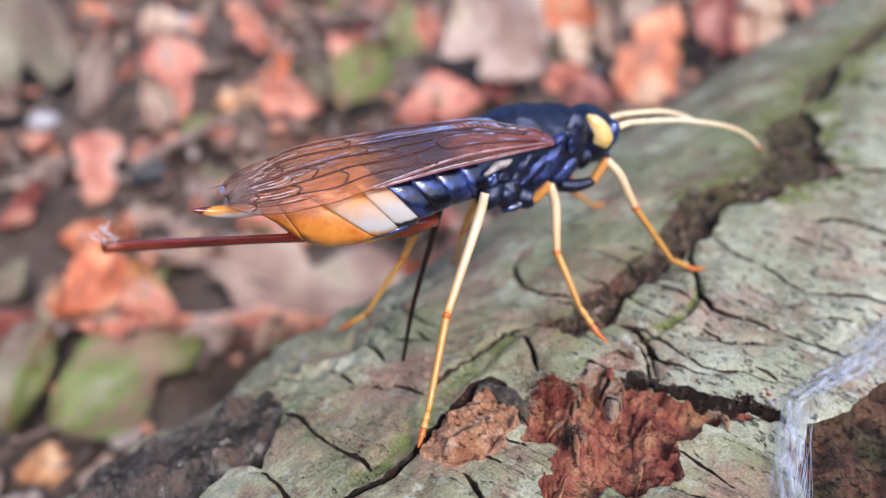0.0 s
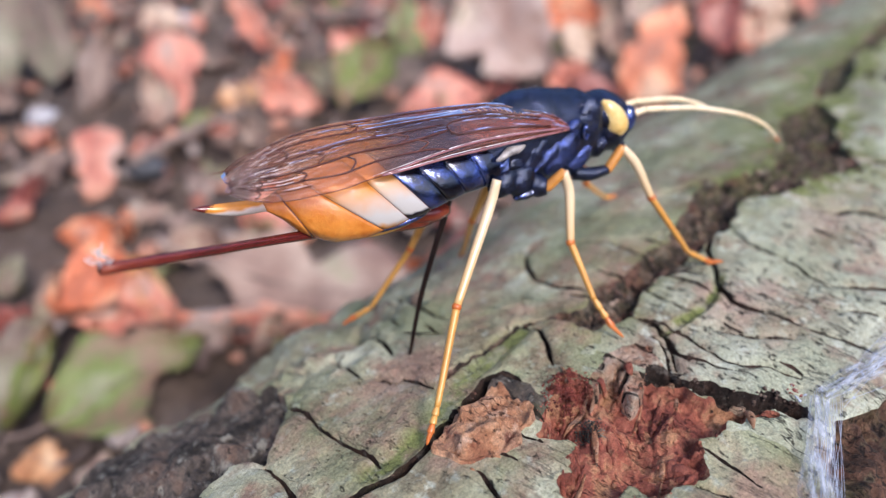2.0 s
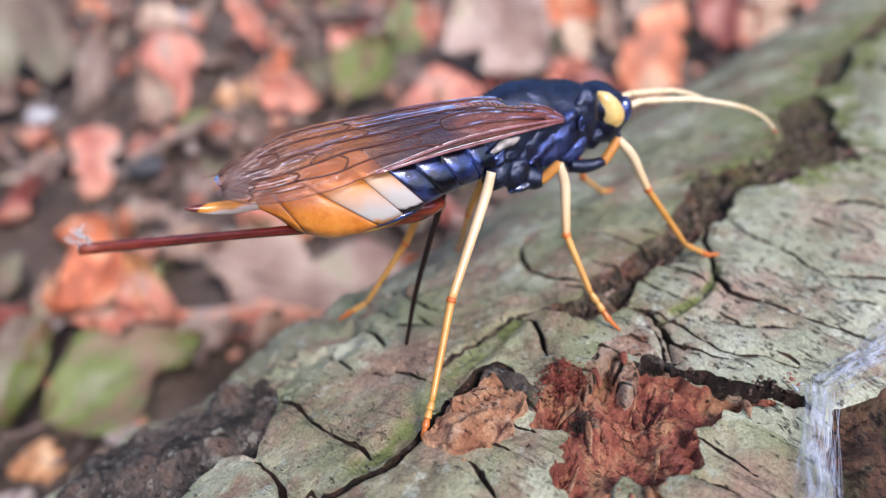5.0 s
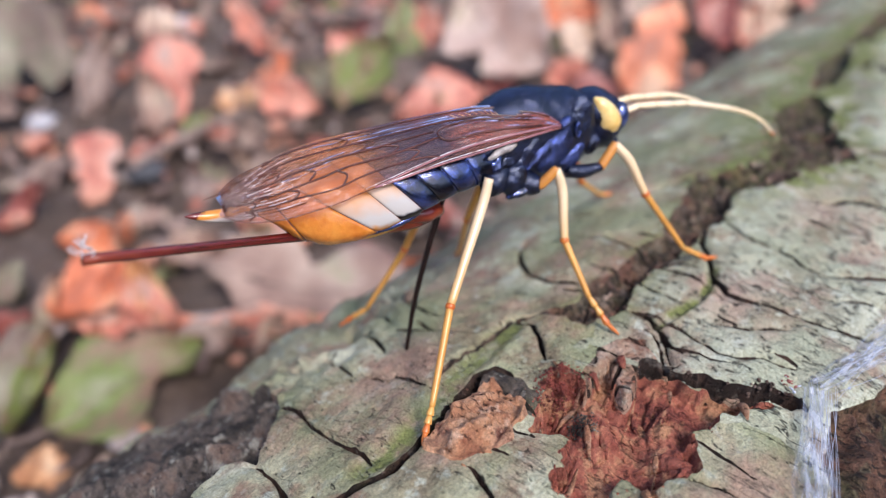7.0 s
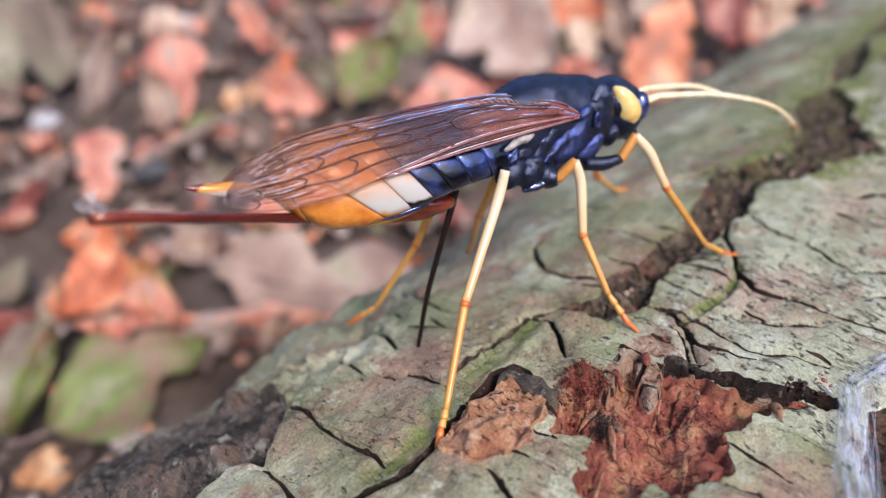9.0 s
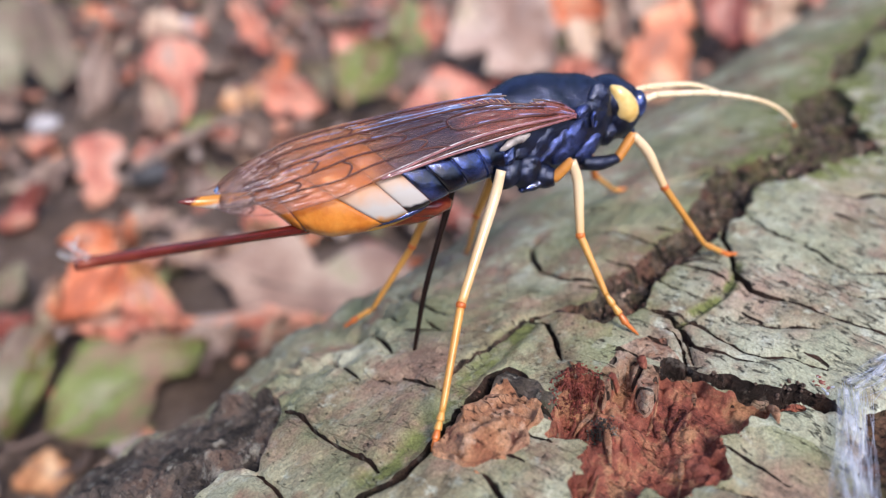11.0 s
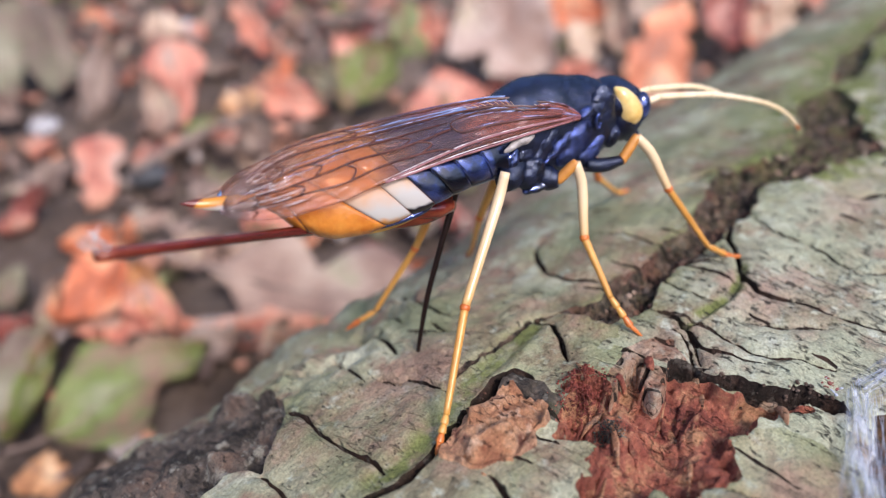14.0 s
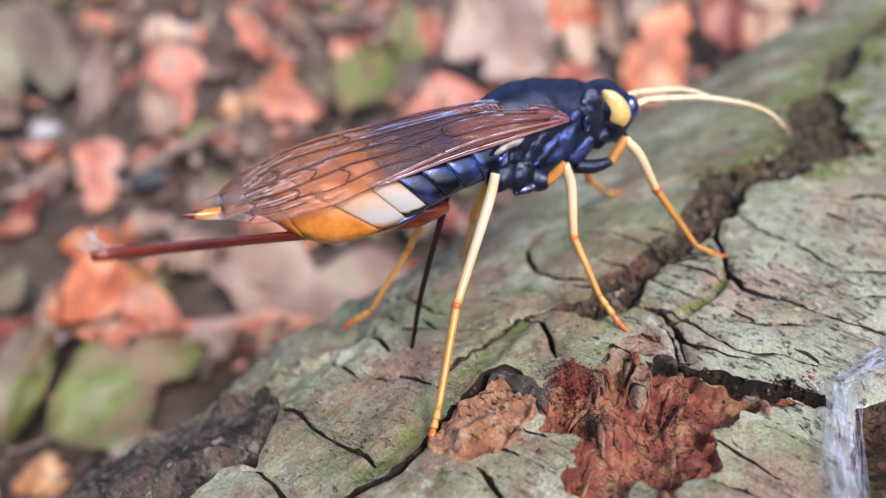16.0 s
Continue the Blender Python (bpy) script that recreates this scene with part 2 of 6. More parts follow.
SIDE = [(-13.8, -9.3), (-10.5, -11.3), (-6.0, -12.2), (0.9, -14.3), (8, -16), (8, -60), (-70, -60), (-70, -26), (-25.5, -12.7), (-21.2, -11.3)]
CRACKS = []


def crack(half, *line):
    """A split of the bark: its half width and the points it runs through."""
    CRACKS.append((half, line))


# round the tip of the groove and above the seam
crack(0.33, (-6.1, 20.7), (-8.1, 20.4), (-10.0, 19.0), (-11.4, 17.3), (-12.1, 14.9), (-12.1, 13.1), (-11.9, 11.5))
crack(0.15, (-18.7, 13.4), (-19.0, 11.7), (-20.4, 10.0), (-22.0, 8.3))
crack(0.15, (-28.5, 18.6), (-28.7, 16.1), (-28.6, 14.0))
crack(0.16, (-28.7, 26.8), (-29.7, 22.6), (-30.1, 21.0))
crack(0.12, (-29.4, 20.4), (-29.2, 18.1))
crack(0.20, (-17.2, 30.6), (-20.0, 24.0), (-20.6, 20.3))
crack(0.13, (-21.0, 28.9), (-23.1, 23.9))
crack(0.14, (-23.4, 30.3), (-25.4, 23.7), (-26.5, 20.9))
crack(0.13, (-21.8, 21.8), (-22.5, 19.4), (-22.6, 18.3))
crack(0.10, (-22.0, 17.5), (-21.4, 15.1))
crack(0.16, (-4.7, 16.8), (-4.4, 13.2), (-4.6, 10.1))
crack(0.32, (7.1, 14.4), (10.1, 11.8), (13.5, 9.4))
# on the pale plates beyond the groove
crack(0.25, (0.9, 5.9), (-1.7, 5.2), (-3.9, 3.5), (-6.1, 2.2), (-7.1, 1.0), (-7.1, -0.2), (-6.6, -1.9), (-6.4, -3.2), (-6.1, -4.9), (-5.4, -6.9), (-4.9, -8.9), (-4.3, -10.5))
crack(0.19, (3.4, 5.3), (1.8, 2.7), (1.7, 0.6), (1.6, -1.4), (1.0, -3.1), (0.8, -4.6), (2.2, -6.5), (3.0, -8.2), (4.6, -11.2), (6, -24))
crack(0.15, (-12.6, 2.3), (-13.1, 1.0), (-13.2, -0.4), (-13.5, -1.4), (-13.3, -2.6), (-12.6, -3.6), (-12.4, -4.8), (-11.7, -6.3))
crack(0.13, (-9.8, 7.8), (-10.1, 5.8), (-10.3, 3.2))
crack(0.16, (-13.9, 6.1), (-13.7, 4.5), (-14.4, 3.3), (-15.2, 1.7), (-15.4, 0.4))
crack(0.11, (-15.1, 4.4), (-15.3, 3.2), (-16.2, 2.1), (-17.6, 1.2), (-18.1, 0.4))
crack(0.10, (-14.6, 3.1), (-15.5, 2.0), (-17.3, 0.8))
crack(0.55, (58.4, 10.6), (60.7, 7.7), (58.1, 1.4), (60, -20))
crack(0.31, (27.0, -0.6), (30.7, -4.6), (33, -20))
crack(0.25, (12.3, 1.0), (11.5, -0.6), (14.1, -2.8), (15.1, -5.2), (16.1, -8.2), (18, -24))
crack(0.14, (-1.9, 0.8), (-2.1, -1.2), (-1.4, -3.1))
crack(0.14, (-2.3, -5.0), (-1.2, -7.5), (0.0, -9.9))
crack(0.11, (-10.3, 0.4), (-9.6, -2.1), (-8.1, -4.6))
# on the near plates below the seam and at the broken end
crack(0.23, (-34.8, 25.8), (-35.0, 21.9), (-35.7, 19.5), (-35.9, 15.9), (-36.0, 12.8))
crack(0.25, (-40.0, 20.7), (-40.1, 18.4), (-40.6, 16.8), (-41.8, 14.8), (-42.9, 13.0))
crack(0.24, (-40.0, 20.7), (-38.4, 21.9), (-36.6, 23.1), (-34.9, 25.5))
crack(0.13, (-33.2, 7.2), (-33.5, 5.9), (-34.0, 4.7), (-34.7, 3.3))
crack(0.10, (-25.9, -4.0), (-25.1, -5.9), (-24.8, -7.9))
crack(0.20, (-41.8, 14.8), (-40.6, 14.5), (-39.9, 14.5), (-40.2, 13.2))


def log_surface(s, u, h):
    th = u / LOG_R
    ct, st = np.cos(th), np.sin(th)
    r = LOG_R + h - 0.03 * np.maximum(s - 15, 0)  # the log narrows away from its thick end
    return np.stack([LOG_O.x + s * LOG_D.x + r * st * LOG_N.x, LOG_O.y + s * LOG_D.y + r * st * LOG_N.y, LOG_O.z + r * ct], -1) * MM


def build_log():
    half = math.pi * LOG_R
    s = np.concatenate([np.linspace(-140, -50, 30, endpoint=False), np.arange(-50, 12, 0.105), np.arange(12, 55, 0.3), np.arange(55, 120, 1.2), np.linspace(120, 420, 50)])
    u = np.concatenate([np.linspace(-half, -45, 40, endpoint=False), np.arange(-45, -19, 0.5), np.arange(-19, 32, 0.105), np.arange(32, 52, 0.5), np.linspace(52, half, 40)])
    S, U = np.meshgrid(s, u, indexing="ij")
    ring = (1 + np.cos(U / LOG_R * 1.0)) / 2
    # wandering of the edges, so that no line is straight
    ws = S + 0.5 * fbm(S, U, 2.6, 5, 3, 0.6) + 0.22 * fbm(S, U, 0.7, 15, 2)
    wu = U + 0.5 * fbm(S, U, 2.6, 25, 3, 0.6) + 0.22 * fbm(S, U, 0.7, 35, 2)
    cw = S + 0.45 * fbm(S, U, 5, 45, 4), U + 0.35 * fbm(S, U, 4, 55, 3)
    h = 0.9 * fbm(S, U, 16, 1, 3) + 0.55 * fbm(S, U, 4.5, 11, 4) * ring + 0.10 * fbm(S, U, 0.9, 71, 3, 0.6)
    # the flank towards the leaves is knobbly
    h += 2.4 * fbm(S, U, 6, 81, 4, 0.6) * np.clip((U - 20) / 8, 0, 1) * np.clip((-8 - S) / 12, 0, 1)
    # the bark splits in fine parallel lines round the girth
    split = np.abs(fbm(S, U * 0.16, 1.1, 91, 2))
    where = np.clip((lattice(S / 6, U / 9, 95) - 0.35) * 4, 0, 1)
    h -= 0.12 * np.clip(1 - split / 0.05, 0, 1) * where
    # long groove full of crumbled bark, then a mossy step with a gap under it
    d1 = depth_in(ws, wu, GROOVE)
    ragged = d1 + 0.4 * fbm(S, U, 1.1, 43, 3, 0.6) + np.clip((S - 8) / 12, 0, 1) * (0.7 + 3.2 * fbm(S, U, 9, 47, 4, 0.6)) + np.clip((S - 48) / 25, 0, 1) * 1.2
    core = ragged < 0
    h -= (1.25 - 2.0 * fbm(S, U, 1.7, 39, 5, 0.7)) * ramp(ragged + 0.35, 0.45)
    d2 = line_distance(ws, wu, SEAM)
    h -= 0.9 * ramp(d2 - 0.06, 0.15)
    core |= d2 < 0.13
    d3 = line_distance(ws, wu, GAP)
    w3 = np.interp(S, [-46, -41, -37, -33, -29, -26, -24.6], [0.2, 0.26, 0.36, 0.42, 0.4, 0.42, 0.2]) * (1 + 0.6 * fbm(S, U, 2.5, 37, 3))
    h -= 1.7 * ramp(d3 - w3 * 0.55, w3 * 0.5)
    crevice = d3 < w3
    dm = line_distance(S, U, MOSSY)
    h -= 0.45 * ramp(dm - 0.3, 1.3)
    dc = line_distance(cw[0], cw[1], CHANNEL)
    h -= 0.45 * ramp(dc - 0.1, 0.4)
    for w, line in CRACKS:
        ls, lu = [p[0] for p in line], [p[1] for p in line]
        box = np.ix_((s > min(ls) - 3) & (s < max(ls) + 3), (u > min(lu) - 3) & (u < max(lu) + 3))
        bs, bu = cw[0][box], cw[1][box]
        d = line_distance(bs, bu, line)
        ww = w * (0.2 + 0.75 * lattice(S[box] / 1.6, U[box] / 1.6, 61)) * taper(bs, bu, line, 1.6)
        h[box] -= 1.7 * ramp(d - ww * 0.35, ww * 0.6 + 0.02)
        h[box] -= 0.22 * ramp(d, 0.9)
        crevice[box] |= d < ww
    rng = np.random.RandomState(7)
    for k in range(150):
        cs, cu = rng.uniform(-46, 60), rng.uniform(-22, 34)
        if cu > 12 and rng.rand() < 0.55:
            continue
        ln, sl, w = rng.uniform(0.6, 3.2), rng.uniform(-0.35, 0.1), rng.uniform(0.05, 0.11)
        if -31.5 < cs < -26 and 14 < cu < 24:
            rng.uniform(0.3, 0.8)
            continue
        box = np.ix_(np.abs(s - cs) < 3, np.abs(u - cu) < ln + 1)
        bs, bu = cw[0][box], cw[1][box]
        if bs.size == 0:
            continue
        line = [(cs - sl * ln, cu - ln), (cs, cu), (cs + sl * ln * 1.4, cu + ln)]
        d = line_distance(bs, bu, line)
        ww = w * taper(bs, bu, line, 0.8 * ln)
        h[box] -= rng.uniform(0.3, 0.8) * ramp(d - ww * 0.3, ww * 0.7 + 0.02)
        crevice[box] |= d < ww
    # torn hole down to rotten wood
    hole = inside(ws, wu, HOLE)
    edge = np.minimum(line_distance(ws, wu, HOLE + HOLE[:1]), 3)
    ragged = np.where(hole, edge, -edge) + 0.95 * fbm(S, U, 1.1, 221, 4, 0.65)
    hole, edge = ragged > 0, np.minimum(np.abs(ragged), 3)
    torn = 2.2 * fbm(S, U * 1.2, 4.2, 101, 4, 0.55)
    step = np.floor(torn / 0.42) * 0.42
    strand = np.abs(fbm(0.30 * S + 0.25 * U, 1.5 * U - 0.6 * S, 1.6, 181, 3, 0.6))
    torn = 0.6 * step + 0.4 * torn + 0.35 * (0.3 - strand) + 0.22 * fbm(S, U, 0.9, 121, 4, 0.65)
    lobe = inside(ws, wu, LOBE)
    hole &= ~lobe
    h = np.where(hole, h - 1.7 * np.clip(edge / 0.35, 0, 1) + torn * np.clip(edge / 0.5, 0, 1), h)
    h += np.where(hole, 1.1 * ramp(np.hypot(S + 23.9, (U - 6.1) * 1.2) - 0.5, 1.3), 0)
    curl = inside(ws, wu, CURL)
    ue = np.clip(np.minimum(line_distance(ws, wu, CURL + CURL[:1]), 2) / 0.7, 0, 1)
    h = np.where(curl, h + ue * (0.5 + 0.9 * fbm(S, U, 1.8, 171, 4, 0.6)), h)
    chunk = np.where(inside(ws, wu, CHUNK), 1, -1) * line_distance(ws, wu, CHUNK + CHUNK[:1]) + 0.8 * fbm(S, U, 1.1, 225, 4, 0.65) > -0.45
    fibre = np.floor((U + 0.35 * S + 0.5 * fbm(S, U, 2, 151, 3)) / 0.9) % 3
    ce = np.clip(np.minimum(line_distance(ws, wu, CHUNK + CHUNK[:1]), 2) / 0.8, 0, 1)
    h = np.where(chunk, h + ce * (0.5 + 0.38 * fibre + 1.1 * fbm(S, U, 2.2, 161, 5, 0.6)), h)
    under = line_distance(ws, wu, UNDERCUT) + 0.5 * fbm(S, U, 1.0, 113, 4, 0.65)
    h -= 1.8 * ramp(under - 0.35, 0.35)
    flakes = (inside(ws, wu, FLAKES) | inside(ws, wu, TONGUE)) & (under > 0.62)
    cell = np.abs(fbm(S, U * 0.7, 1.6, 191, 2))
    h = np.where(flakes, np.maximum(h, 0.2 * fbm(S, U, 8, 1, 2)) + 0.7 * fbm(S, U, 1.4, 195, 4, 0.6) - 0.9 * np.clip(1 - cell / 0.07, 0, 1), h)
    broken = inside(ws, wu, BROKEN)
    h = np.where(broken, h - 0.7 + 1.9 * fbm(S, U, 3.4, 131, 5, 0.65), h)
    side = inside(ws, wu, SIDE) & ~hole
    h = np.where(side, h - 0.7 + 1.7 * fbm(S, U, 2.6, 141, 5, 0.6), h)
    k = h.copy()
    k[1:-1, 1:-1] = (h[1:-1, 1:-1] * 4 + h[:-2, 1:-1] + h[2:, 1:-1] + h[1:-1, :-2] + h[1:-1, 2:]) / 8
    h = k
    # sheets of bark, told apart by the cracks
    zone = np.zeros(S.shape, int)
    zone[core] = -1
    # cracks take the near-black colour that stands in for their shade
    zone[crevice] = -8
    zone[broken] = -2
    zone[side] = -3
    zone[hole] = -4
    zone[curl & ~crevice] = -2
    zone[chunk] = -5
    zone[lobe] = -6
    # shade under the hole's lip, and between flakes below, is coloured in too
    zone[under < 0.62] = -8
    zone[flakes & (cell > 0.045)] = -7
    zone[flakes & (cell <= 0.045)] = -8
    damp = (0.6 + 0.9 * np.clip((S - 5) / 10, 0, 1)) * np.exp(-np.maximum(d1, 0) / (1.8 + 0.05 * np.clip(S, 0, 40))) + 1.5 * np.exp(-(dm / 0.9) ** 2) + 1.6 * np.exp(-(dc / 0.45) ** 2) + 0.3 * np.exp(-edge / 0.8)
    ns, nu = S.shape
    flat = zone.ravel().tolist()
    label = 0
    sizes = {}
    for start in range(0, ns * nu, 7):
        if flat[start]:
            continue
        label += 1
        stack, count = [start], 0
        flat[start] = label
        while stack:
            i = stack.pop()
            count += 1
            r, c = divmod(i, nu)
            for j in (i - nu if r else -1, i + nu if r < ns - 1 else -1, i - 1 if c else i + nu - 1, i + 1 if c < nu - 1 else i - nu + 1):
                if j >= 0 and flat[j] == 0:
                    flat[j] = label
                    stack.append(j)
        sizes[label] = count
    zone = np.array(flat).reshape(ns, nu)
    for k, c in sizes.items():
        if c < 60:
            zone[zone == k] = -9
    # a crust of pale lichen covers the bark beyond the groove
    cover = (U < 7 + 2.0 * fbm(S, U, 3, 201, 4, 0.6)) & (S > -19.5 + 3.5 * fbm(S, U, 3, 211, 4, 0.6)) & (U > -60)
    sheets = label
    zone = np.where((zone > 0) & cover, zone + sheets, zone)
    label = 2 * sheets
    lift = np.tile(np.random.RandomState(3).uniform(-0.18, 0.22, sheets), 2)
    lift = np.concatenate([[0], lift])
    h = h + np.where(zone > 0, lift[np.maximum(zone, 0)], 0) * (np.abs(U) < 45)
    P = log_surface(S, U, h)
    i = np.arange(ns - 1)[:, None] * nu
    j = np.arange(nu)[None, :]
    j2 = (j + 1) % nu
    quads = np.stack([i + j, i + nu + j, i + nu + j2, i + j2], -1).reshape(-1, 4)
    zf = zone.ravel()[quads]
    same = (zf == zf[:, :1]).all(1)
    kind = np.where(same, zf[:, 0], zf.min(1))
    kind[kind == 0] = -1
    # even out the stepped rims between two kinds of surface
    kept = kind.reshape(ns - 1, nu)
    edge_v = np.zeros((ns, nu), bool)
    around = [kept[:-1, :], kept[1:, :], np.roll(kept, 1, 1)[:-1, :], np.roll(kept, 1, 1)[1:, :]]
    edge_v[1:-1, :] = (np.max(around, 0) != np.min(around, 0)) & ((np.abs(U[1:-1]) < 34) & (S[1:-1] > -50) & (S[1:-1] < 54))
    for _ in range(3):
        total, number = np.zeros(P.shape), np.zeros((ns, nu, 1))
        for a in (-1, 0, 1):
            for b in (-1, 0, 1):
                q = np.roll(edge_v, (a, b), (0, 1))[..., None]
                total += np.roll(P, (a, b), (0, 1)) * q
                number += q
        P = np.where(edge_v[..., None], total / np.maximum(number, 1), P)
    verts = P.reshape(-1, 3)
    log = thing("log", Matrix.Identity(4), "fallen log with cracked grey-green lichen bark, half sunk in leaves", "log")

    def piece(name, k, material, label=""):
        q = quads[kind == k]
        if len(q) == 0:
            return
        used, inv = np.unique(q, return_inverse=True)
        me = bpy.data.meshes.new(name)
        me.vertices.add(len(used))
        me.vertices.foreach_set("co", verts[used].astype(np.float32).ravel())
        me.loops.add(q.size)
        me.loops.foreach_set("vertex_index", inv.ravel().astype(np.int32))
        me.polygons.add(len(q))
        me.polygons.foreach_set("loop_start", np.arange(0, q.size, 4, dtype=np.int32))
        me.polygons.foreach_set("use_smooth", np.ones(len(q), bool))
        me.update(calc_edges=True)
        me.materials.append(material)
        me.attributes.new("damp", "FLOAT", "POINT").data.foreach_set("value", damp.ravel()[used].astype(np.float32))
        ob = new(name, me)
        ob.parent = log
        if label:
            ob["label"] = label
    for k in range(1, label + 1):
        if (kind == k).any():
            pale = k > sheets
            piece("bark_plate", k, PALE_BARK if pale else BARK, "pale lichen-grey plate of bark" if pale else "")
    piece("inner_bark", -1, INNER, "dark crumbly inner bark in the cracks")
    piece("broken_bark", -2, WEATHERED, "dark ragged broken bark edge")
    piece("side_bark", -3, BROWN_BARK, "brown damp bark on the log's flank")
    piece("rotten_wood", -4, ROTTEN, "red-brown crumbling rotten wood in a torn hole")
    piece("wood_chunk", -5, FLAKY, "pale brown flaky chunk of rotten wood")
    piece("flaked_bark", -7, FLAKES_BARK, "curled red-brown bark at the rim of the hole")
    piece("bark_chip", -9, FLAKES_BARK)
    piece("bark_tongue", -6, BARK)
    piece("crevice", -8, CREVICE_SHADE, "bark in cracks and under the lip, coloured near black for shade")
    def height(a, b):
        return float(h[min(int(np.searchsorted(s, a)), ns - 1), min(int(np.searchsorted(u, b)), nu - 1)])

    def at_surface(a, b, lift):
        return Vector(log_surface(np.array([a]), np.array([b]), np.array([height(a, b) + lift]))[0]) / MM
    grit = random.Random(19)

    def crumbs(name, count, spot, sizes, material, label):
        """Loose grains heaped or scattered over a spot of the bark."""
        verts_, faces_ = [], []
        for _ in range(count):
            a, b, lift = spot()
            r = grit.uniform(*sizes)
            v, f = blob(at_surface(a, b, lift + r * 0.4), (r, r * grit.uniform(0.5, 1), r * grit.uniform(0.5, 0.9)), 7, 5, r * 0.4, (grit.uniform(0, 90), grit.uniform(0, 90), grit.uniform(0, 180)))
            o = len(verts_)
            verts_ += list(v)
            faces_ += [tuple(i + o for i in q) for q in f]
        ob = part(name, (verts_, faces_), material, log, label)
        ob["kind"] = "stuff"

    def heap():
        a, b = grit.gauss(0, 0.85), grit.gauss(0, 0.6)
        return -23.9 + a, 6.1 + b, grit.uniform(0.2, 1.5) * max(0.0, 1 - math.hypot(a, b) / 1.9)

    def lump():
        a, b = grit.gauss(0, 0.5), grit.gauss(0, 0.45)
        return -25.4 + a, 3.3 + b, grit.uniform(0, 0.8) * max(0.0, 1 - math.hypot(a, b) / 1.2)

    def in_groove():
        while True:
            a, b = grit.uniform(-17, 34), grit.uniform(-1, 12)
            if bool(inside(np.array([a]), np.array([b]), GROOVE)[0]):
                return a, b, 0

    def in_gap():
        a = grit.uniform(-38, -26)
        return a, float(np.interp(a, [p[0] for p in GAP][::-1], [p[1] for p in GAP][::-1])) + grit.gauss(0, 0.2), -0.05

    def on_lip():
        k = grit.randrange(len(UNDERCUT) - 1)
        f = grit.random()
        a, b = (UNDERCUT[k][c] + (UNDERCUT[k + 1][c] - UNDERCUT[k][c]) * f for c in (0, 1))
        return a + grit.gauss(0, 0.35), b + grit.gauss(0, 0.35), 0

    def in_hole():
        while True:
            a, b = grit.uniform(-33, -16), grit.uniform(-6, 10)
            if bool(inside(np.array([a]), np.array([b]), HOLE)[0]):
                return a, b, 0
    crumbs("wood_dust", 900, heap, (0.04, 0.11), FRASS, "dark red grainy heap of wood dust")
    crumbs("grey_dust", 220, lump, (0.04, 0.10), WEATHERED, "grey grainy lump of dust")
    crumbs("bark_debris", 420, in_groove, (0.05, 0.34), INNER, "dark crumbs of bark in the groove")
    crumbs("pale_debris", 150, in_groove, (0.05, 0.30), FLAKES_BARK, "pale crumbs of bark in the groove")
    crumbs("damp_debris", 90, in_gap, (0.04, 0.16), INNER, "black damp crumbs in the gap")
    crumbs("lip_debris", 170, on_lip, (0.05, 0.20), INNER, "dark crumbs of bark under the lip of the hole")
    crumbs("wood_debris", 120, in_hole, (0.05, 0.20), ROTTEN, "red-brown crumbs of rotten wood")
    for k in range(34):
        a, b, _ = in_hole()
        way, ln = grit.gauss(0.6, 0.4), grit.uniform(1.2, 3.4)
        pts = []
        for t in (-0.5, -0.2, 0.15, 0.5):
            p = at_surface(a + math.cos(way) * ln * t, b + math.sin(way) * ln * t, 0.05 + grit.uniform(0, 0.25))
            pts.append((*p, (0.34 - 0.55 * abs(t)) * grit.uniform(0.7, 1.3)))
        part("wood_splinter", tube(pts, 7, 3, 0.35), FLAKY if k % 3 == 0 else ROTTEN, log)
    for x0, at in ((0, s[0]), (ns - 1, s[-1])):
        rim = [tuple(v) for v in P[x0]]
        c = log_surface(np.array([at]), np.array([0.0]), np.array([-LOG_R]))[0]
        part("end_grain", (rim + [tuple(c)], [(k, (k + 1) % nu, nu) for k in range(nu)]), ROTTEN, log)
    return log


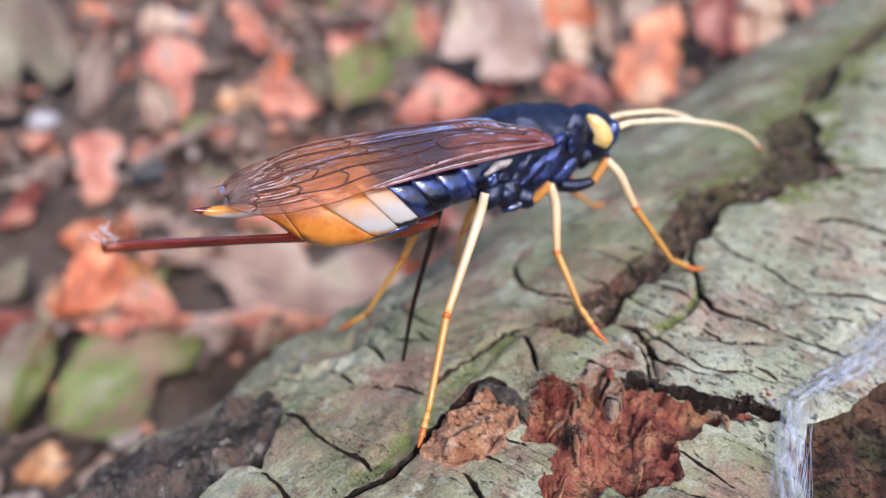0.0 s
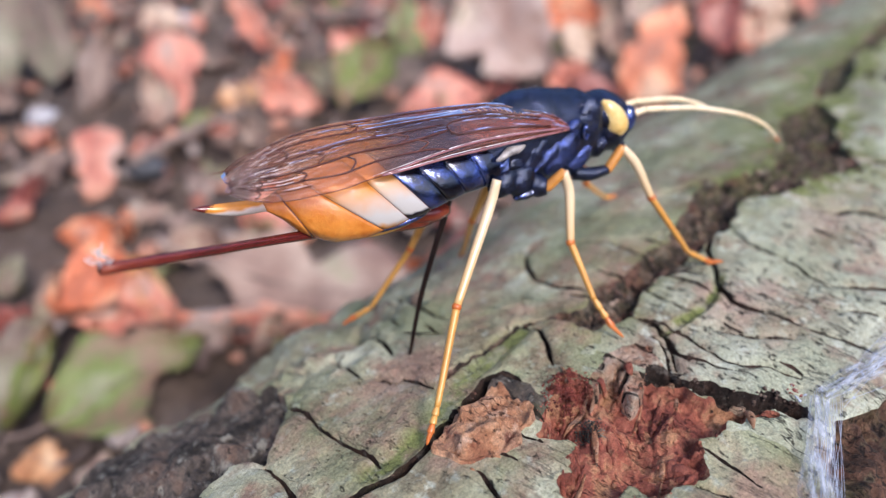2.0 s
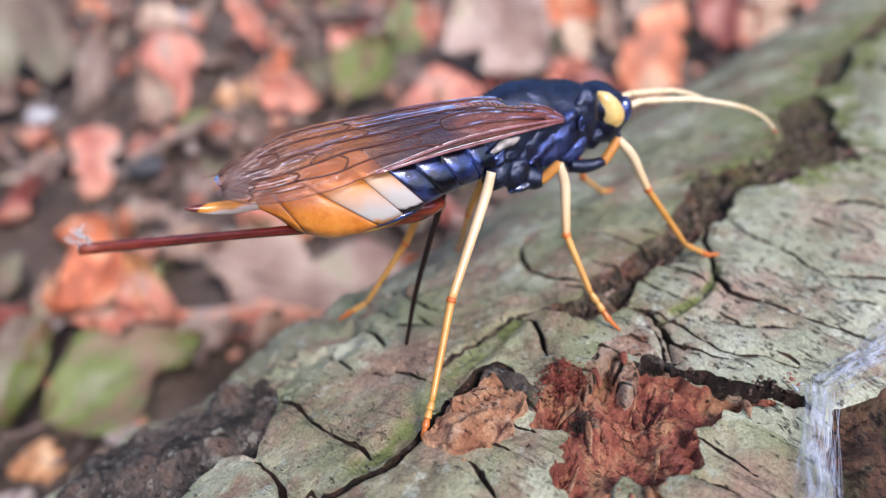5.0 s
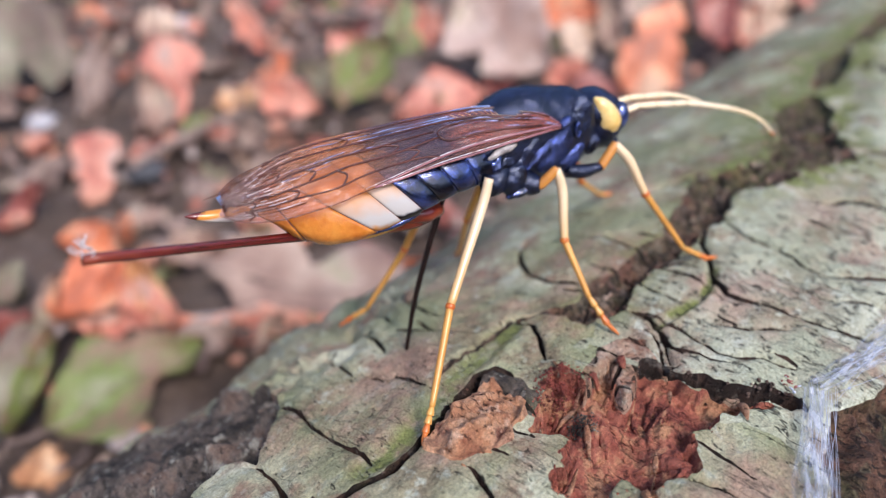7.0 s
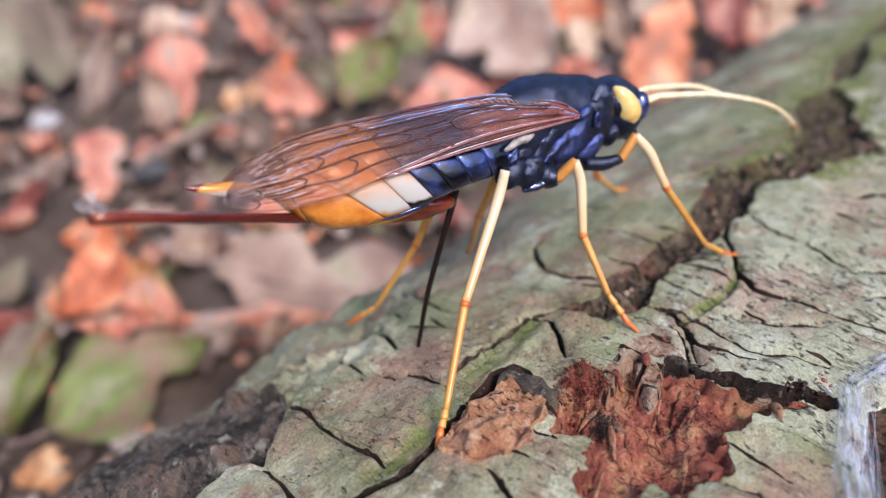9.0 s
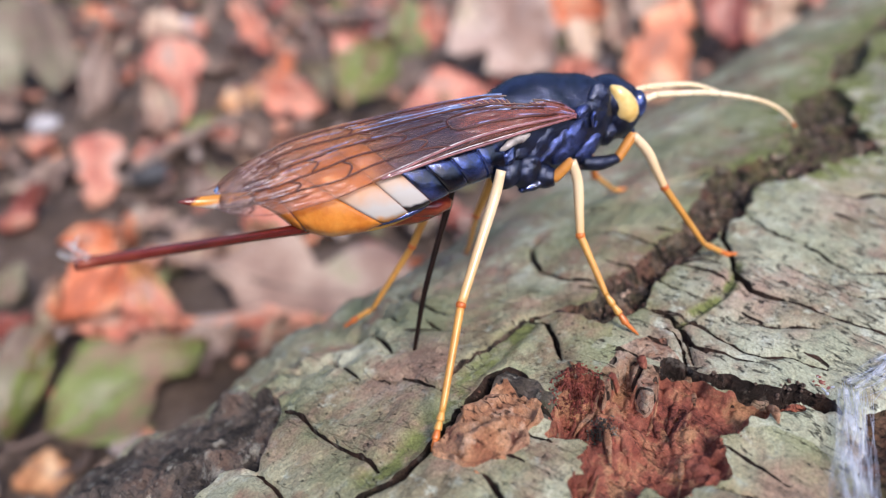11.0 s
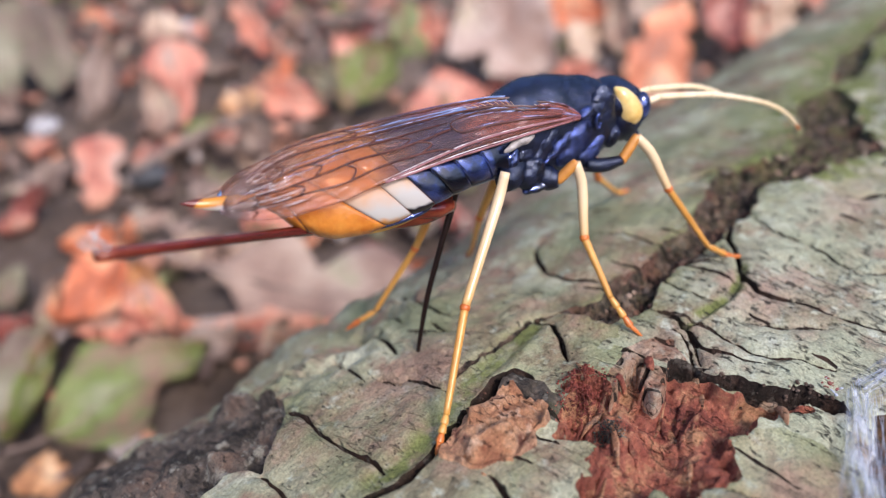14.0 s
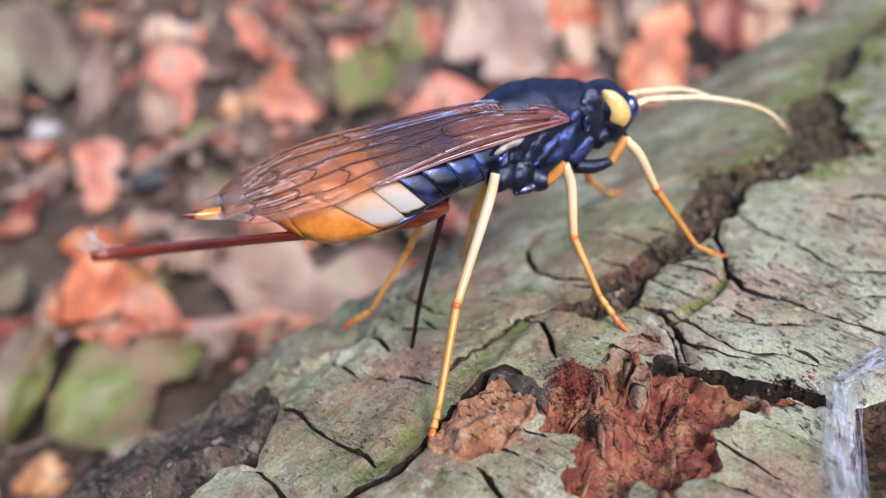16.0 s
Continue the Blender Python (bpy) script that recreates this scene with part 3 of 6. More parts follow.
def crust(name, tones, patch, moss, dark, pale, lines=0.8, rough=0.85, spec=0.25, depth=0.0003, size=0.10, mossy=1.0, stipple=(0.60, 0.67), algae=None, bare=None, worn=0.7):
    """Bark and wood by millimetres along and round the log: broad tones, patches, moss where it is damp, dark dots and fine splits."""
    m = bpy.data.materials.new(name)
    m.use_nodes = True
    nt = m.node_tree
    N, L = nt.nodes, nt.links
    bsdf = N["Principled BSDF"]
    along = N.new("ShaderNodeMapping")
    along.inputs["Rotation"].default_value = (0, 0, radians(-50.09))
    along.inputs["Scale"].default_value = (1000, 1000, 1000)
    L.new(N.new("ShaderNodeTexCoord").outputs["Object"], along.inputs[0])
    uv = along.outputs[0]

    def texture(scale, stretch=(1, 1, 1), detail=5.0, rough=0.6):
        mp = N.new("ShaderNodeMapping")
        mp.inputs["Scale"].default_value = stretch
        L.new(uv, mp.inputs[0])
        t = N.new("ShaderNodeTexNoise")
        t.inputs["Scale"].default_value, t.inputs["Detail"].default_value, t.inputs["Roughness"].default_value = scale, detail, rough
        L.new(mp.outputs[0], t.inputs["Vector"])
        return t.outputs[0]

    def fit(value, lo, hi, a=0.0, b=1.0):
        r = N.new("ShaderNodeMapRange")
        for k, v in zip((1, 2, 3, 4), (lo, hi, a, b)):
            r.inputs[k].default_value = v
        L.new(value, r.inputs[0])
        return r.outputs[0]

    def math_of(op, a, b):
        k = N.new("ShaderNodeMath")
        k.operation = op
        for i, v in enumerate((a, b)):
            if isinstance(v, (int, float)):
                k.inputs[i].default_value = v
            else:
                L.new(v, k.inputs[i])
        return k.outputs[0]

    def over(colour, factor, tone):
        x = N.new("ShaderNodeMix")
        x.data_type = "RGBA"
        L.new(factor, x.inputs[0])
        L.new(colour, x.inputs[6])
        x.inputs[7].default_value = (*tone, 1)
        return x.outputs[2]
    broad = N.new("ShaderNodeValToRGB")
    els = broad.color_ramp.elements
    while len(els) < len(tones):
        els.new(0.5)
    for e, (p, c) in zip(els, tones):
        e.position, e.color = p, (*c, 1)
    L.new(texture(size), broad.inputs[0])
    colour = broad.outputs[0]
    colour = over(colour, fit(texture(0.30), 0.52, 0.62, 0, 0.9), patch)
    colour = over(colour, fit(texture(0.75, detail=6), 0.56, 0.66, 0, 0.75), pale)
    if bare:
        colour = over(colour, fit(texture(0.16, (0.6, 1, 1), 6), 0.51, 0.62, 0, worn), bare)
    if algae:
        colour = over(colour, fit(texture(0.13, detail=6), 0.47, 0.62, 0, 0.7), algae)
    at = N.new("ShaderNodeAttribute")
    at.attribute_name = "damp"
    wet = math_of("MULTIPLY", at.outputs["Fac"], fit(texture(0.45), 0.37, 0.57, 0, mossy))
    colour = over(colour, wet, moss)
    fine = texture(5.0, detail=8, rough=0.75)
    grain = N.new("ShaderNodeMix")
    grain.data_type, grain.blend_type = "RGBA", "MULTIPLY"
    grain.inputs[0].default_value = 1.0
    L.new(colour, grain.inputs[6])
    L.new(fit(fine, 0.3, 0.7, 0.5, 1.5), grain.inputs[7])
    colour = grain.outputs[2]
    dots = fit(texture(2.3, (1, 0.5, 0.8), 4), stipple[0], stipple[1], 0, 0.85)
    colour = over(colour, dots, dark)
    v = texture(1.0, (0.85, 0.13, 0.4), 3)
    thin = fit(math_of("ABSOLUTE", math_of("SUBTRACT", v, 0.5), 0), 0.004, 0.016, 1, 0)
    split = math_of("MULTIPLY", thin, fit(texture(0.22), 0.46, 0.56, 0, lines))
    colour = over(colour, split, dark)
    L.new(colour, bsdf.inputs["Base Color"])
    bsdf.inputs["Roughness"].default_value, bsdf.inputs["Specular IOR Level"].default_value = rough, spec
    height = math_of("SUBTRACT", math_of("ADD", math_of("MULTIPLY", fine, 0.5), texture(1.3, detail=5)), math_of("ADD", math_of("MULTIPLY", dots, 0.5), split))
    bp = N.new("ShaderNodeBump")
    bp.inputs["Strength"].default_value, bp.inputs["Distance"].default_value = 0.9, depth
    L.new(height, bp.inputs["Height"])
    L.new(bp.outputs[0], bsdf.inputs["Normal"])
    return m


MOSS, DARK = (0.17, 0.19, 0.065), (0.022, 0.019, 0.015)
BARK = crust("lichen_bark", [(0.34, (0.175, 0.132, 0.085)), (0.44, (0.285, 0.262, 0.165)), (0.54, (0.385, 0.375, 0.25)), (0.64, (0.54, 0.54, 0.40))], (0.24, 0.155, 0.11), MOSS, DARK, (0.42, 0.45, 0.37), stipple=(0.62, 0.70), algae=(0.225, 0.255, 0.135), bare=(0.33, 0.205, 0.15), worn=0.75, lines=0.45)
PALE_BARK = crust("pale_lichen_bark", [(0.34, (0.21, 0.18, 0.12)), (0.44, (0.33, 0.325, 0.235)), (0.54, (0.43, 0.435, 0.325)), (0.64, (0.56, 0.58, 0.46))], (0.29, 0.21, 0.155), MOSS, DARK, (0.50, 0.53, 0.44), stipple=(0.58, 0.66), algae=(0.34, 0.365, 0.25), bare=(0.43, 0.31, 0.24), worn=0.6, lines=0.8)
INNER = crust("inner_bark", [(0.32, (0.020, 0.013, 0.010)), (0.44, (0.075, 0.047, 0.035)), (0.54, (0.18, 0.115, 0.085)), (0.66, (0.32, 0.23, 0.18))], (0.22, 0.10, 0.065), (0.11, 0.12, 0.035), (0.008, 0.006, 0.005), (0.26, 0.22, 0.18), lines=0.4, size=0.8, depth=0.0009, spec=0.5, stipple=(0.52, 0.62), mossy=0.45)
BROWN_BARK = crust("brown_bark", [(0.34, (0.03, 0.018, 0.012)), (0.48, (0.115, 0.055, 0.034)), (0.64, (0.22, 0.115, 0.07))], (0.14, 0.05, 0.032), (0.10, 0.12, 0.04), (0.012, 0.008, 0.006), (0.17, 0.14, 0.08), lines=0.5, size=0.35, depth=0.0009, spec=0.4, stipple=(0.54, 0.62), mossy=0.8, algae=(0.10, 0.105, 0.04))
ROTTEN = crust("rotten_wood", [(0.34, (0.13, 0.035, 0.026)), (0.44, (0.30, 0.082, 0.054)), (0.54, (0.48, 0.165, 0.10)), (0.66, (0.66, 0.37, 0.22))], (0.48, 0.24, 0.12), (0.16, 0.06, 0.03), (0.05, 0.015, 0.01), (0.60, 0.32, 0.17), lines=0.6, size=0.30, rough=0.7, spec=0.4, depth=0.0008, stipple=(0.66, 0.74))
FLAKY = crust("flaky_wood", [(0.34, (0.24, 0.085, 0.045)), (0.46, (0.46, 0.22, 0.115)), (0.60, (0.66, 0.41, 0.25))], (0.20, 0.06, 0.04), (0.3, 0.14, 0.07), (0.07, 0.03, 0.02), (0.62, 0.42, 0.30), lines=0.9, size=0.3, rough=0.7, spec=0.4, depth=0.0006)
FRASS = crust("wood_dust", [(0.30, (0.15, 0.032, 0.024)), (0.5, (0.30, 0.065, 0.045)), (0.7, (0.44, 0.12, 0.08))], (0.13, 0.025, 0.018), (0.1, 0.03, 0.02), (0.02, 0.006, 0.005), (0.33, 0.10, 0.06), lines=0.0, size=0.8, rough=0.6, spec=0.5, depth=0.0006)
FLAKES_BARK = crust("flaked_bark", [(0.34, (0.20, 0.10, 0.065)), (0.46, (0.38, 0.22, 0.15)), (0.62, (0.50, 0.37, 0.28))], (0.30, 0.13, 0.085), (0.2, 0.2, 0.08), (0.03, 0.015, 0.012), (0.46, 0.42, 0.33), lines=0.7, size=0.4, rough=0.75, depth=0.0006)
# near black: shade deep in the cracks is put into this colour
CREVICE_SHADE = crust("crevice_shade", [(0.30, (0.009, 0.006, 0.005)), (0.5, (0.030, 0.018, 0.014)), (0.7, (0.10, 0.055, 0.042))], (0.05, 0.026, 0.018), (0.06, 0.07, 0.02), (0.008, 0.006, 0.005), (0.15, 0.13, 0.11), lines=0.3, size=0.6, depth=0.0006, spec=0.3, mossy=0.4)
WEATHERED = crust("weathered_bark", [(0.36, (0.018, 0.014, 0.012)), (0.48, (0.080, 0.062, 0.050)), (0.62, (0.21, 0.17, 0.14))], (0.15, 0.095, 0.07), (0.16, 0.18, 0.07), (0.012, 0.010, 0.009), (0.36, 0.34, 0.28), lines=0.5, size=0.3, depth=0.0006, spec=0.4)
build_log()


def log_point(s, u, h=0.0):
    return Vector(log_surface(np.array([s]), np.array([u]), np.array([h]))[0])


# ---- spider silk on the bark ----
def silk_material():
    m = shade("white_silk", [(0.3, (0.36, 0.40, 0.47)), (0.7, (0.62, 0.66, 0.74))], scale=500, fine=4000, rough=0.3, bump=0.3, depth=0.0001, spec=0.7)
    nt = m.node_tree
    N, L = nt.nodes, nt.links
    tc = N.new("ShaderNodeTexCoord")
    mp = N.new("ShaderNodeMapping")
    mp.inputs["Scale"].default_value = (0.30, 1.5, 1)
    L.new(tc.outputs["UV"], mp.inputs[0])
    nz = N.new("ShaderNodeTexNoise")
    nz.inputs["Scale"].default_value, nz.inputs["Detail"].default_value = 1.6, 6
    L.new(mp.outputs[0], nz.inputs["Vector"])
    r = N.new("ShaderNodeMapRange")
    for k, v in zip((1, 2, 3, 4), (0.44, 0.68, 0.03, 0.52)):
        r.inputs[k].default_value = v
    L.new(nz.outputs[0], r.inputs[0])
    # thinner towards its two edges
    sep = N.new("ShaderNodeSeparateXYZ")
    L.new(tc.outputs["UV"], sep.inputs[0])
    size = N.new("ShaderNodeMath")
    size.operation = "ABSOLUTE"
    L.new(sep.outputs[1], size.inputs[0])
    fade = N.new("ShaderNodeMapRange")
    for k, v in zip((1, 2, 3, 4), (0.7, 1.5, 1.0, 0.0)):
        fade.inputs[k].default_value = v
    L.new(size.outputs[0], fade.inputs[0])
    veil = N.new("ShaderNodeMath")
    veil.operation = "MULTIPLY"
    L.new(r.outputs[0], veil.inputs[0])
    L.new(fade.outputs[0], veil.inputs[1])
    clear = N.new("ShaderNodeBsdfTransparent")
    mix = N.new("ShaderNodeMixShader")
    L.new(veil.outputs[0], mix.inputs[0])
    L.new(clear.outputs[0], mix.inputs[1])
    L.new(N["Principled BSDF"].outputs[0], mix.inputs[2])
    L.new(mix.outputs[0], N["Material Output"].inputs[0])
    return m


def build_silk():
    web = thing("spider_web", Matrix.Identity(4), "torn whitish spider silk stretched over the bark", "spider web")
    thread_mat = shade("silk_thread", [(0.3, (0.32, 0.36, 0.46)), (0.7, (0.55, 0.60, 0.72))], scale=500, fine=4000, rough=0.3, bump=0.0, spec=0.7)
    sheet_mat = silk_material()
    rng = random.Random(31)

    def sheet(a, b, w0, w1, lift, n=40, m=12):
        verts, faces, uvs = [], [], []
        for i in range(n + 1):
            t = i / n
            for j in range(m + 1):
                v = j / m * 2 - 1
                w = w0 + (w1 - w0) * t + 0.25 * math.sin(7 * t + 3 * v)
                s = a[0] + (b[0] - a[0]) * t + 0.2 * math.sin(9 * t)
                u = a[1] + (b[1] - a[1]) * t
                ds, du = -(b[1] - a[1]), b[0] - a[0]
                ln = math.hypot(ds, du)
                verts.append(log_point(s + ds / ln * w * v, u + du / ln * w * v, lift * (1 - v * v) + 0.35 + 0.12 * math.sin(v * 14 + t * 5)))
                uvs.append((t * ln, v * 1.5))
        k = m + 1
        for i in range(n):
            for j in range(m):
                q = i * k + j
                faces.append((q, q + 1, q + k + 1, q + k))
        ob = part("silk_sheet", (verts, faces), sheet_mat, web)
        lay = ob.data.uv_layers.new(name="silk")
        lay.data.foreach_set("uv", [c for f in faces for i in f for c in uvs[i]])
        mod = ob.modifiers.new("thickness", "SOLIDIFY")
        mod.thickness = 0.00003
    sheet((-13.9, -7.6), (-27, -12.4), 1.1, 1.5, 0.5)
    sheet((-13.4, -7.9), (4, -13.1), 0.9, 2.0, 0.35)
    for k in range(34):
        if k < 20:
            a = (-12.6 + rng.uniform(-0.6, 0.6), -8.1 + rng.uniform(-0.9, 0.9))
            b = (-27 + rng.uniform(-4, 3), -12.0 + rng.uniform(-1.6, 1.6))
        else:
            a = (-13 + rng.uniform(-0.8, 2), -8.6 + rng.uniform(-0.8, 0.8))
            b = (rng.uniform(-6, 4), -11.4 + rng.uniform(-2, 1.6))
        pts = []
        for t in (0, 0.25, 0.5, 0.75, 1):
            p = log_point(a[0] + (b[0] - a[0]) * t, a[1] + (b[1] - a[1]) * t + rng.uniform(-0.15, 0.15), 0.3 + rng.uniform(0.1, 0.7) * math.sin(math.pi * t)) / MM
            pts.append((*p, rng.uniform(0.006, 0.017)))
        part("silk_thread", tube(pts, 5, 3), thread_mat, web)
    for k in range(30):
        s, u = -14.3 + rng.uniform(-0.6, 0.6), -6.4 + rng.uniform(-0.6, 0.6)
        if k > 14:
            s, u = rng.uniform(-12, 0), 0
            u = -9.0 - (s + 12) * 0.2 + rng.uniform(-0.8, 0.8)
        p = log_point(s, u, 0.4) / MM
        r = rng.uniform(0.06, 0.15)
        part("crumb", blob(p, (r, r * rng.uniform(0.6, 1), r * rng.uniform(0.6, 1)), 8, 6, 0.2), FRASS_BIT if k < 9 else thread_mat, web)


FRASS_BIT = shade("red_crumb", [(0.3, (0.14, 0.03, 0.025)), (0.7, (0.32, 0.09, 0.07))], scale=800, fine=4000, rough=0.5, bump=0.4)
build_silk()


# ---- fallen leaves ----
LEAF = {
    "orange": shade("orange_leaf", [(0.36, (0.36, 0.10, 0.045)), (0.47, (0.62, 0.19, 0.09)), (0.55, (0.74, 0.36, 0.20)), (0.64, (0.56, 0.36, 0.24))], scale=2.4, fine=45, rough=0.5, bump=0.4, depth=0.0004, per_object=True),
    "salmon": shade("salmon_leaf", [(0.36, (0.349, 0.101, 0.072)), (0.46, (0.582, 0.221, 0.153)), (0.54, (0.621, 0.285, 0.198)), (0.64, (0.466, 0.313, 0.252))], scale=2.4, fine=45, rough=0.45, bump=0.4, depth=0.0004, per_object=True),
    "pale": shade("pale_leaf", [(0.36, (0.232, 0.137, 0.105)), (0.47, (0.321, 0.213, 0.163)), (0.56, (0.401, 0.291, 0.229)), (0.64, (0.357, 0.308, 0.209))], scale=2.4, fine=45, rough=0.5, bump=0.4, depth=0.0004, per_object=True),
    "green": shade("green_leaf", [(0.38, (0.22, 0.13, 0.08)), (0.45, (0.17, 0.16, 0.065)), (0.53, (0.155, 0.20, 0.045)), (0.63, (0.25, 0.26, 0.14))], scale=2.4, fine=45, rough=0.5, bump=0.4, depth=0.0004, per_object=True),
    "red": shade("red_leaf", [(0.36, (0.17, 0.045, 0.04)), (0.50, (0.34, 0.11, 0.085)), (0.62, (0.44, 0.22, 0.18))], scale=2.4, fine=45, rough=0.45, bump=0.4, depth=0.0004, per_object=True),
    "brown": shade("brown_leaf", [(0.36, (0.12, 0.075, 0.06)), (0.50, (0.22, 0.15, 0.12)), (0.64, (0.34, 0.26, 0.215))], scale=2.4, fine=45, rough=0.6, bump=0.4, depth=0.0004, per_object=True),
    "grey": shade("grey_green_leaf", [(0.38, (0.165, 0.115, 0.085)), (0.50, (0.175, 0.16, 0.10)), (0.62, (0.25, 0.23, 0.16))], scale=2.4, fine=45, rough=0.5, bump=0.4, depth=0.0004, per_object=True),
    "tan": shade("tan_leaf", [(0.36, (0.36, 0.15, 0.06)), (0.50, (0.58, 0.30, 0.14)), (0.64, (0.66, 0.46, 0.28))], scale=2.4, fine=45, rough=0.5, bump=0.4, depth=0.0004, per_object=True),
    "blush": shade("blush_leaf", [(0.36, (0.29, 0.18, 0.14)), (0.47, (0.39, 0.28, 0.235)), (0.56, (0.46, 0.355, 0.305)), (0.66, (0.35, 0.30, 0.21))], scale=2.4, fine=45, rough=0.5, bump=0.4, depth=0.0004, per_object=True),
    "cream": shade("cream_leaf", [(0.3, (0.43, 0.27, 0.18)), (0.55, (0.58, 0.43, 0.32)), (0.75, (0.66, 0.56, 0.46))], scale=2.4, fine=45, rough=0.5, bump=0.4, depth=0.0004, per_object=True),
}
WORDS = {"tan": "tan-orange", "blush": "pale pinkish", "orange": "bright orange", "salmon": "salmon-pink", "pale": "pale beige", "green": "olive-green", "red": "dark red", "brown": "dull brown", "cream": "cream-coloured", "grey": "greyish green"}


def leaf_geometry(rng, curl, wave):
    """A crumpled oval blade of length 1 with a folded midrib, a torn rim and thickness."""
    n, m = 16, 5
    top = []
    ph = rng.uniform(0, 6.3)
    skew = rng.uniform(0.6, 1.25)
    bite = [(rng.uniform(0.1, 0.95), rng.choice((-1, 1)), rng.uniform(0.04, 0.10), rng.uniform(0.2, 0.6)) for _ in range(4)]
    bend = rng.uniform(-0.5, 0.5)
    for i in range(n + 1):
        t = i / n
        w = 0.33 * math.sin(math.pi * t ** skew) ** 0.75 * (1 + 0.12 * math.sin(9 * t + ph)) + 0.006
        for j in range(-m, m + 1):
            v = j / m
            cut = 1.0
            for bt, bs, bw, bd in bite:
                if bs * v > 0:
                    cut -= bd * math.exp(-((t - bt) / bw) ** 2) * abs(v)
            x = t - 0.5 + 0.05 * abs(v) * (0.5 - t)
            y = w * v * max(cut, 0.25)
            q = Vector((x * 2.6 + ph, y * 2.6, ph))
            z = 0.10 * abs(v) * w / 0.33 + curl * ((t - 0.5) ** 2 - 0.08) * 2 + wave * 2.2 * noise.noise(q) + wave * 1.2 * noise.noise(q * 2.3) + curl * 0.5 * v * v
            top.append(Vector((x, y + bend * x * x, z)))
    k = 2 * m + 1
    verts = top + [p - Vector((0, 0, 0.012)) for p in top]
    faces = []
    for i in range(n):
        for j in range(2 * m):
            a = i * k + j
            faces.append((a, a + k, a + k + 1, a + 1))
            b = a + len(top)
            faces.append((b, b + 1, b + k + 1, b + k))
    o = len(top)
    for i in range(n):
        for j in (0, 2 * m):
            a = i * k + j
            faces.append((a, a + o, a + k + o, a + k) if j == 0 else (a, a + k, a + k + o, a + o))
    return verts, faces


LEAF_RNG = random.Random(11)
LEAF_SHAPES = [leaf_geometry(LEAF_RNG, LEAF_RNG.uniform(-0.35, 0.7), LEAF_RNG.uniform(0.05, 0.16)) for _ in range(12)]
LEAF_MESH = {}
TAKEN = []


def fallen_leaf(tint, x, y, z, length, turn, tilt=0, broad=1.0, shape=0):
    """A dead leaf of that length, in millimetres, turned on the ground and tipped."""
    key = (tint, shape % 12)
    if key not in LEAF_MESH:
        g = LEAF_SHAPES[shape % 12]
        blade = mesh_of("leaf_blade", *g, LEAF[tint])
        k = 11
        rib = tube([(g[0][i * k + 5].x * 1000, g[0][i * k + 5].y * 1000, g[0][i * k + 5].z * 1000 + 5, 14 - 0.6 * i) for i in range(0, 17, 2)], 6, 2)
        stalk = tube([(g[0][5].x * 1000, g[0][5].y * 1000, g[0][5].z * 1000, 14), (-600, g[0][5].y * 1000 + 15, g[0][5].z * 1000 + 10, 12), (-700, g[0][5].y * 1000 + 50, g[0][5].z * 1000 + 40, 13)], 6, 3)
        LEAF_MESH[key] = (blade, mesh_of("midrib", *rib, LEAF["brown"]), mesh_of("stalk", *stalk, LEAF["brown"]))
    ob = thing("fallen_leaf", pose(x * MM, y * MM, z * MM, tilt) @ pose(0, 0, 0, 0, 0, turn), "dry curled " + WORDS[tint] + " leaf lying on the forest floor", "leaf", "fallen leaves")
    ob.scale = (length * MM, length * MM * broad, min(length, 9 + 0.15 * length) * MM)
    TAKEN.append((x, y, length * 0.5))
    for name, me in zip(("leaf_blade", "midrib", "stalk"), LEAF_MESH[key]):
        p = new(name, me)
        p.parent = ob
    return ob


# the larger leaves: tint, place, length, turn, tilt and breadth, in millimetres and degrees
fallen_leaf("grey", -160.4, 263.3, 4.0, 43.9, 10, 40, 1.67, 0)
fallen_leaf("orange", -173.0, 346.6, -5.3, 18.4, -53, 30, 1.11, 1)
fallen_leaf("cream", -130.1, 321.2, -4.4, 20.2, 4, 45, 1.42, 2)
fallen_leaf("salmon", -95.2, 236.8, 2.1, 37.3, -77, 45, 0.79, 3)
fallen_leaf("orange", -106.5, 279.9, -6.1, 11.7, 8, 50, 1.49, 4)
fallen_leaf("pale", -95.7, 220.5, -3.1, 26.2, -73, 35, 0.76, 5)
fallen_leaf("salmon", -80.8, 293.2, -0.6, 33.7, -60, 40, 0.51, 6)
fallen_leaf("tan", -74.1, 234.6, -6.0, 16.8, 15, 40, 1.04, 7)
fallen_leaf("salmon", -54.0, 225.4, -3.9, 27.6, -23, 40, 0.75, 8)
fallen_leaf("green", -29.3, 237.3, 1.2, 32.1, 55, 45, 0.98, 9)
fallen_leaf("salmon", -41.3, 288.1, -4.7, 15.0, 39, 45, 1.18, 10)
fallen_leaf("grey", -41.5, 240.7, -4.3, 24.2, -40, 30, 0.99, 11)
fallen_leaf("salmon", -71.6, 206.7, -6.1, 12.2, -53, 40, 0.98, 12)
fallen_leaf("salmon", -2.2, 229.4, -2.8, 35.3, 15, 40, 0.83, 13)
fallen_leaf("salmon", -100.8, 180.0, -3.4, 26.6, -87, 35, 0.93, 14)
fallen_leaf("pale", -81.4, 159.9, -7.4, 15.2, 19, 30, 0.80, 15)
fallen_leaf("red", -112.1, 160.0, -6.1, 16.9, 64, 30, 0.74, 16)
fallen_leaf("orange", -78.8, 126.2, -5.0, 23.9, -107, 25, 1.14, 17)
fallen_leaf("tan", -64.2, 121.2, -6.4, 20.9, -52, 25, 0.47, 18)
fallen_leaf("pale", -30.1, 120.1, -2.1, 51.5, -10, 32, 0.85, 19)
fallen_leaf("salmon", -40.1, 112.5, -9.3, 35.4, 3, 12, 0.29, 20)
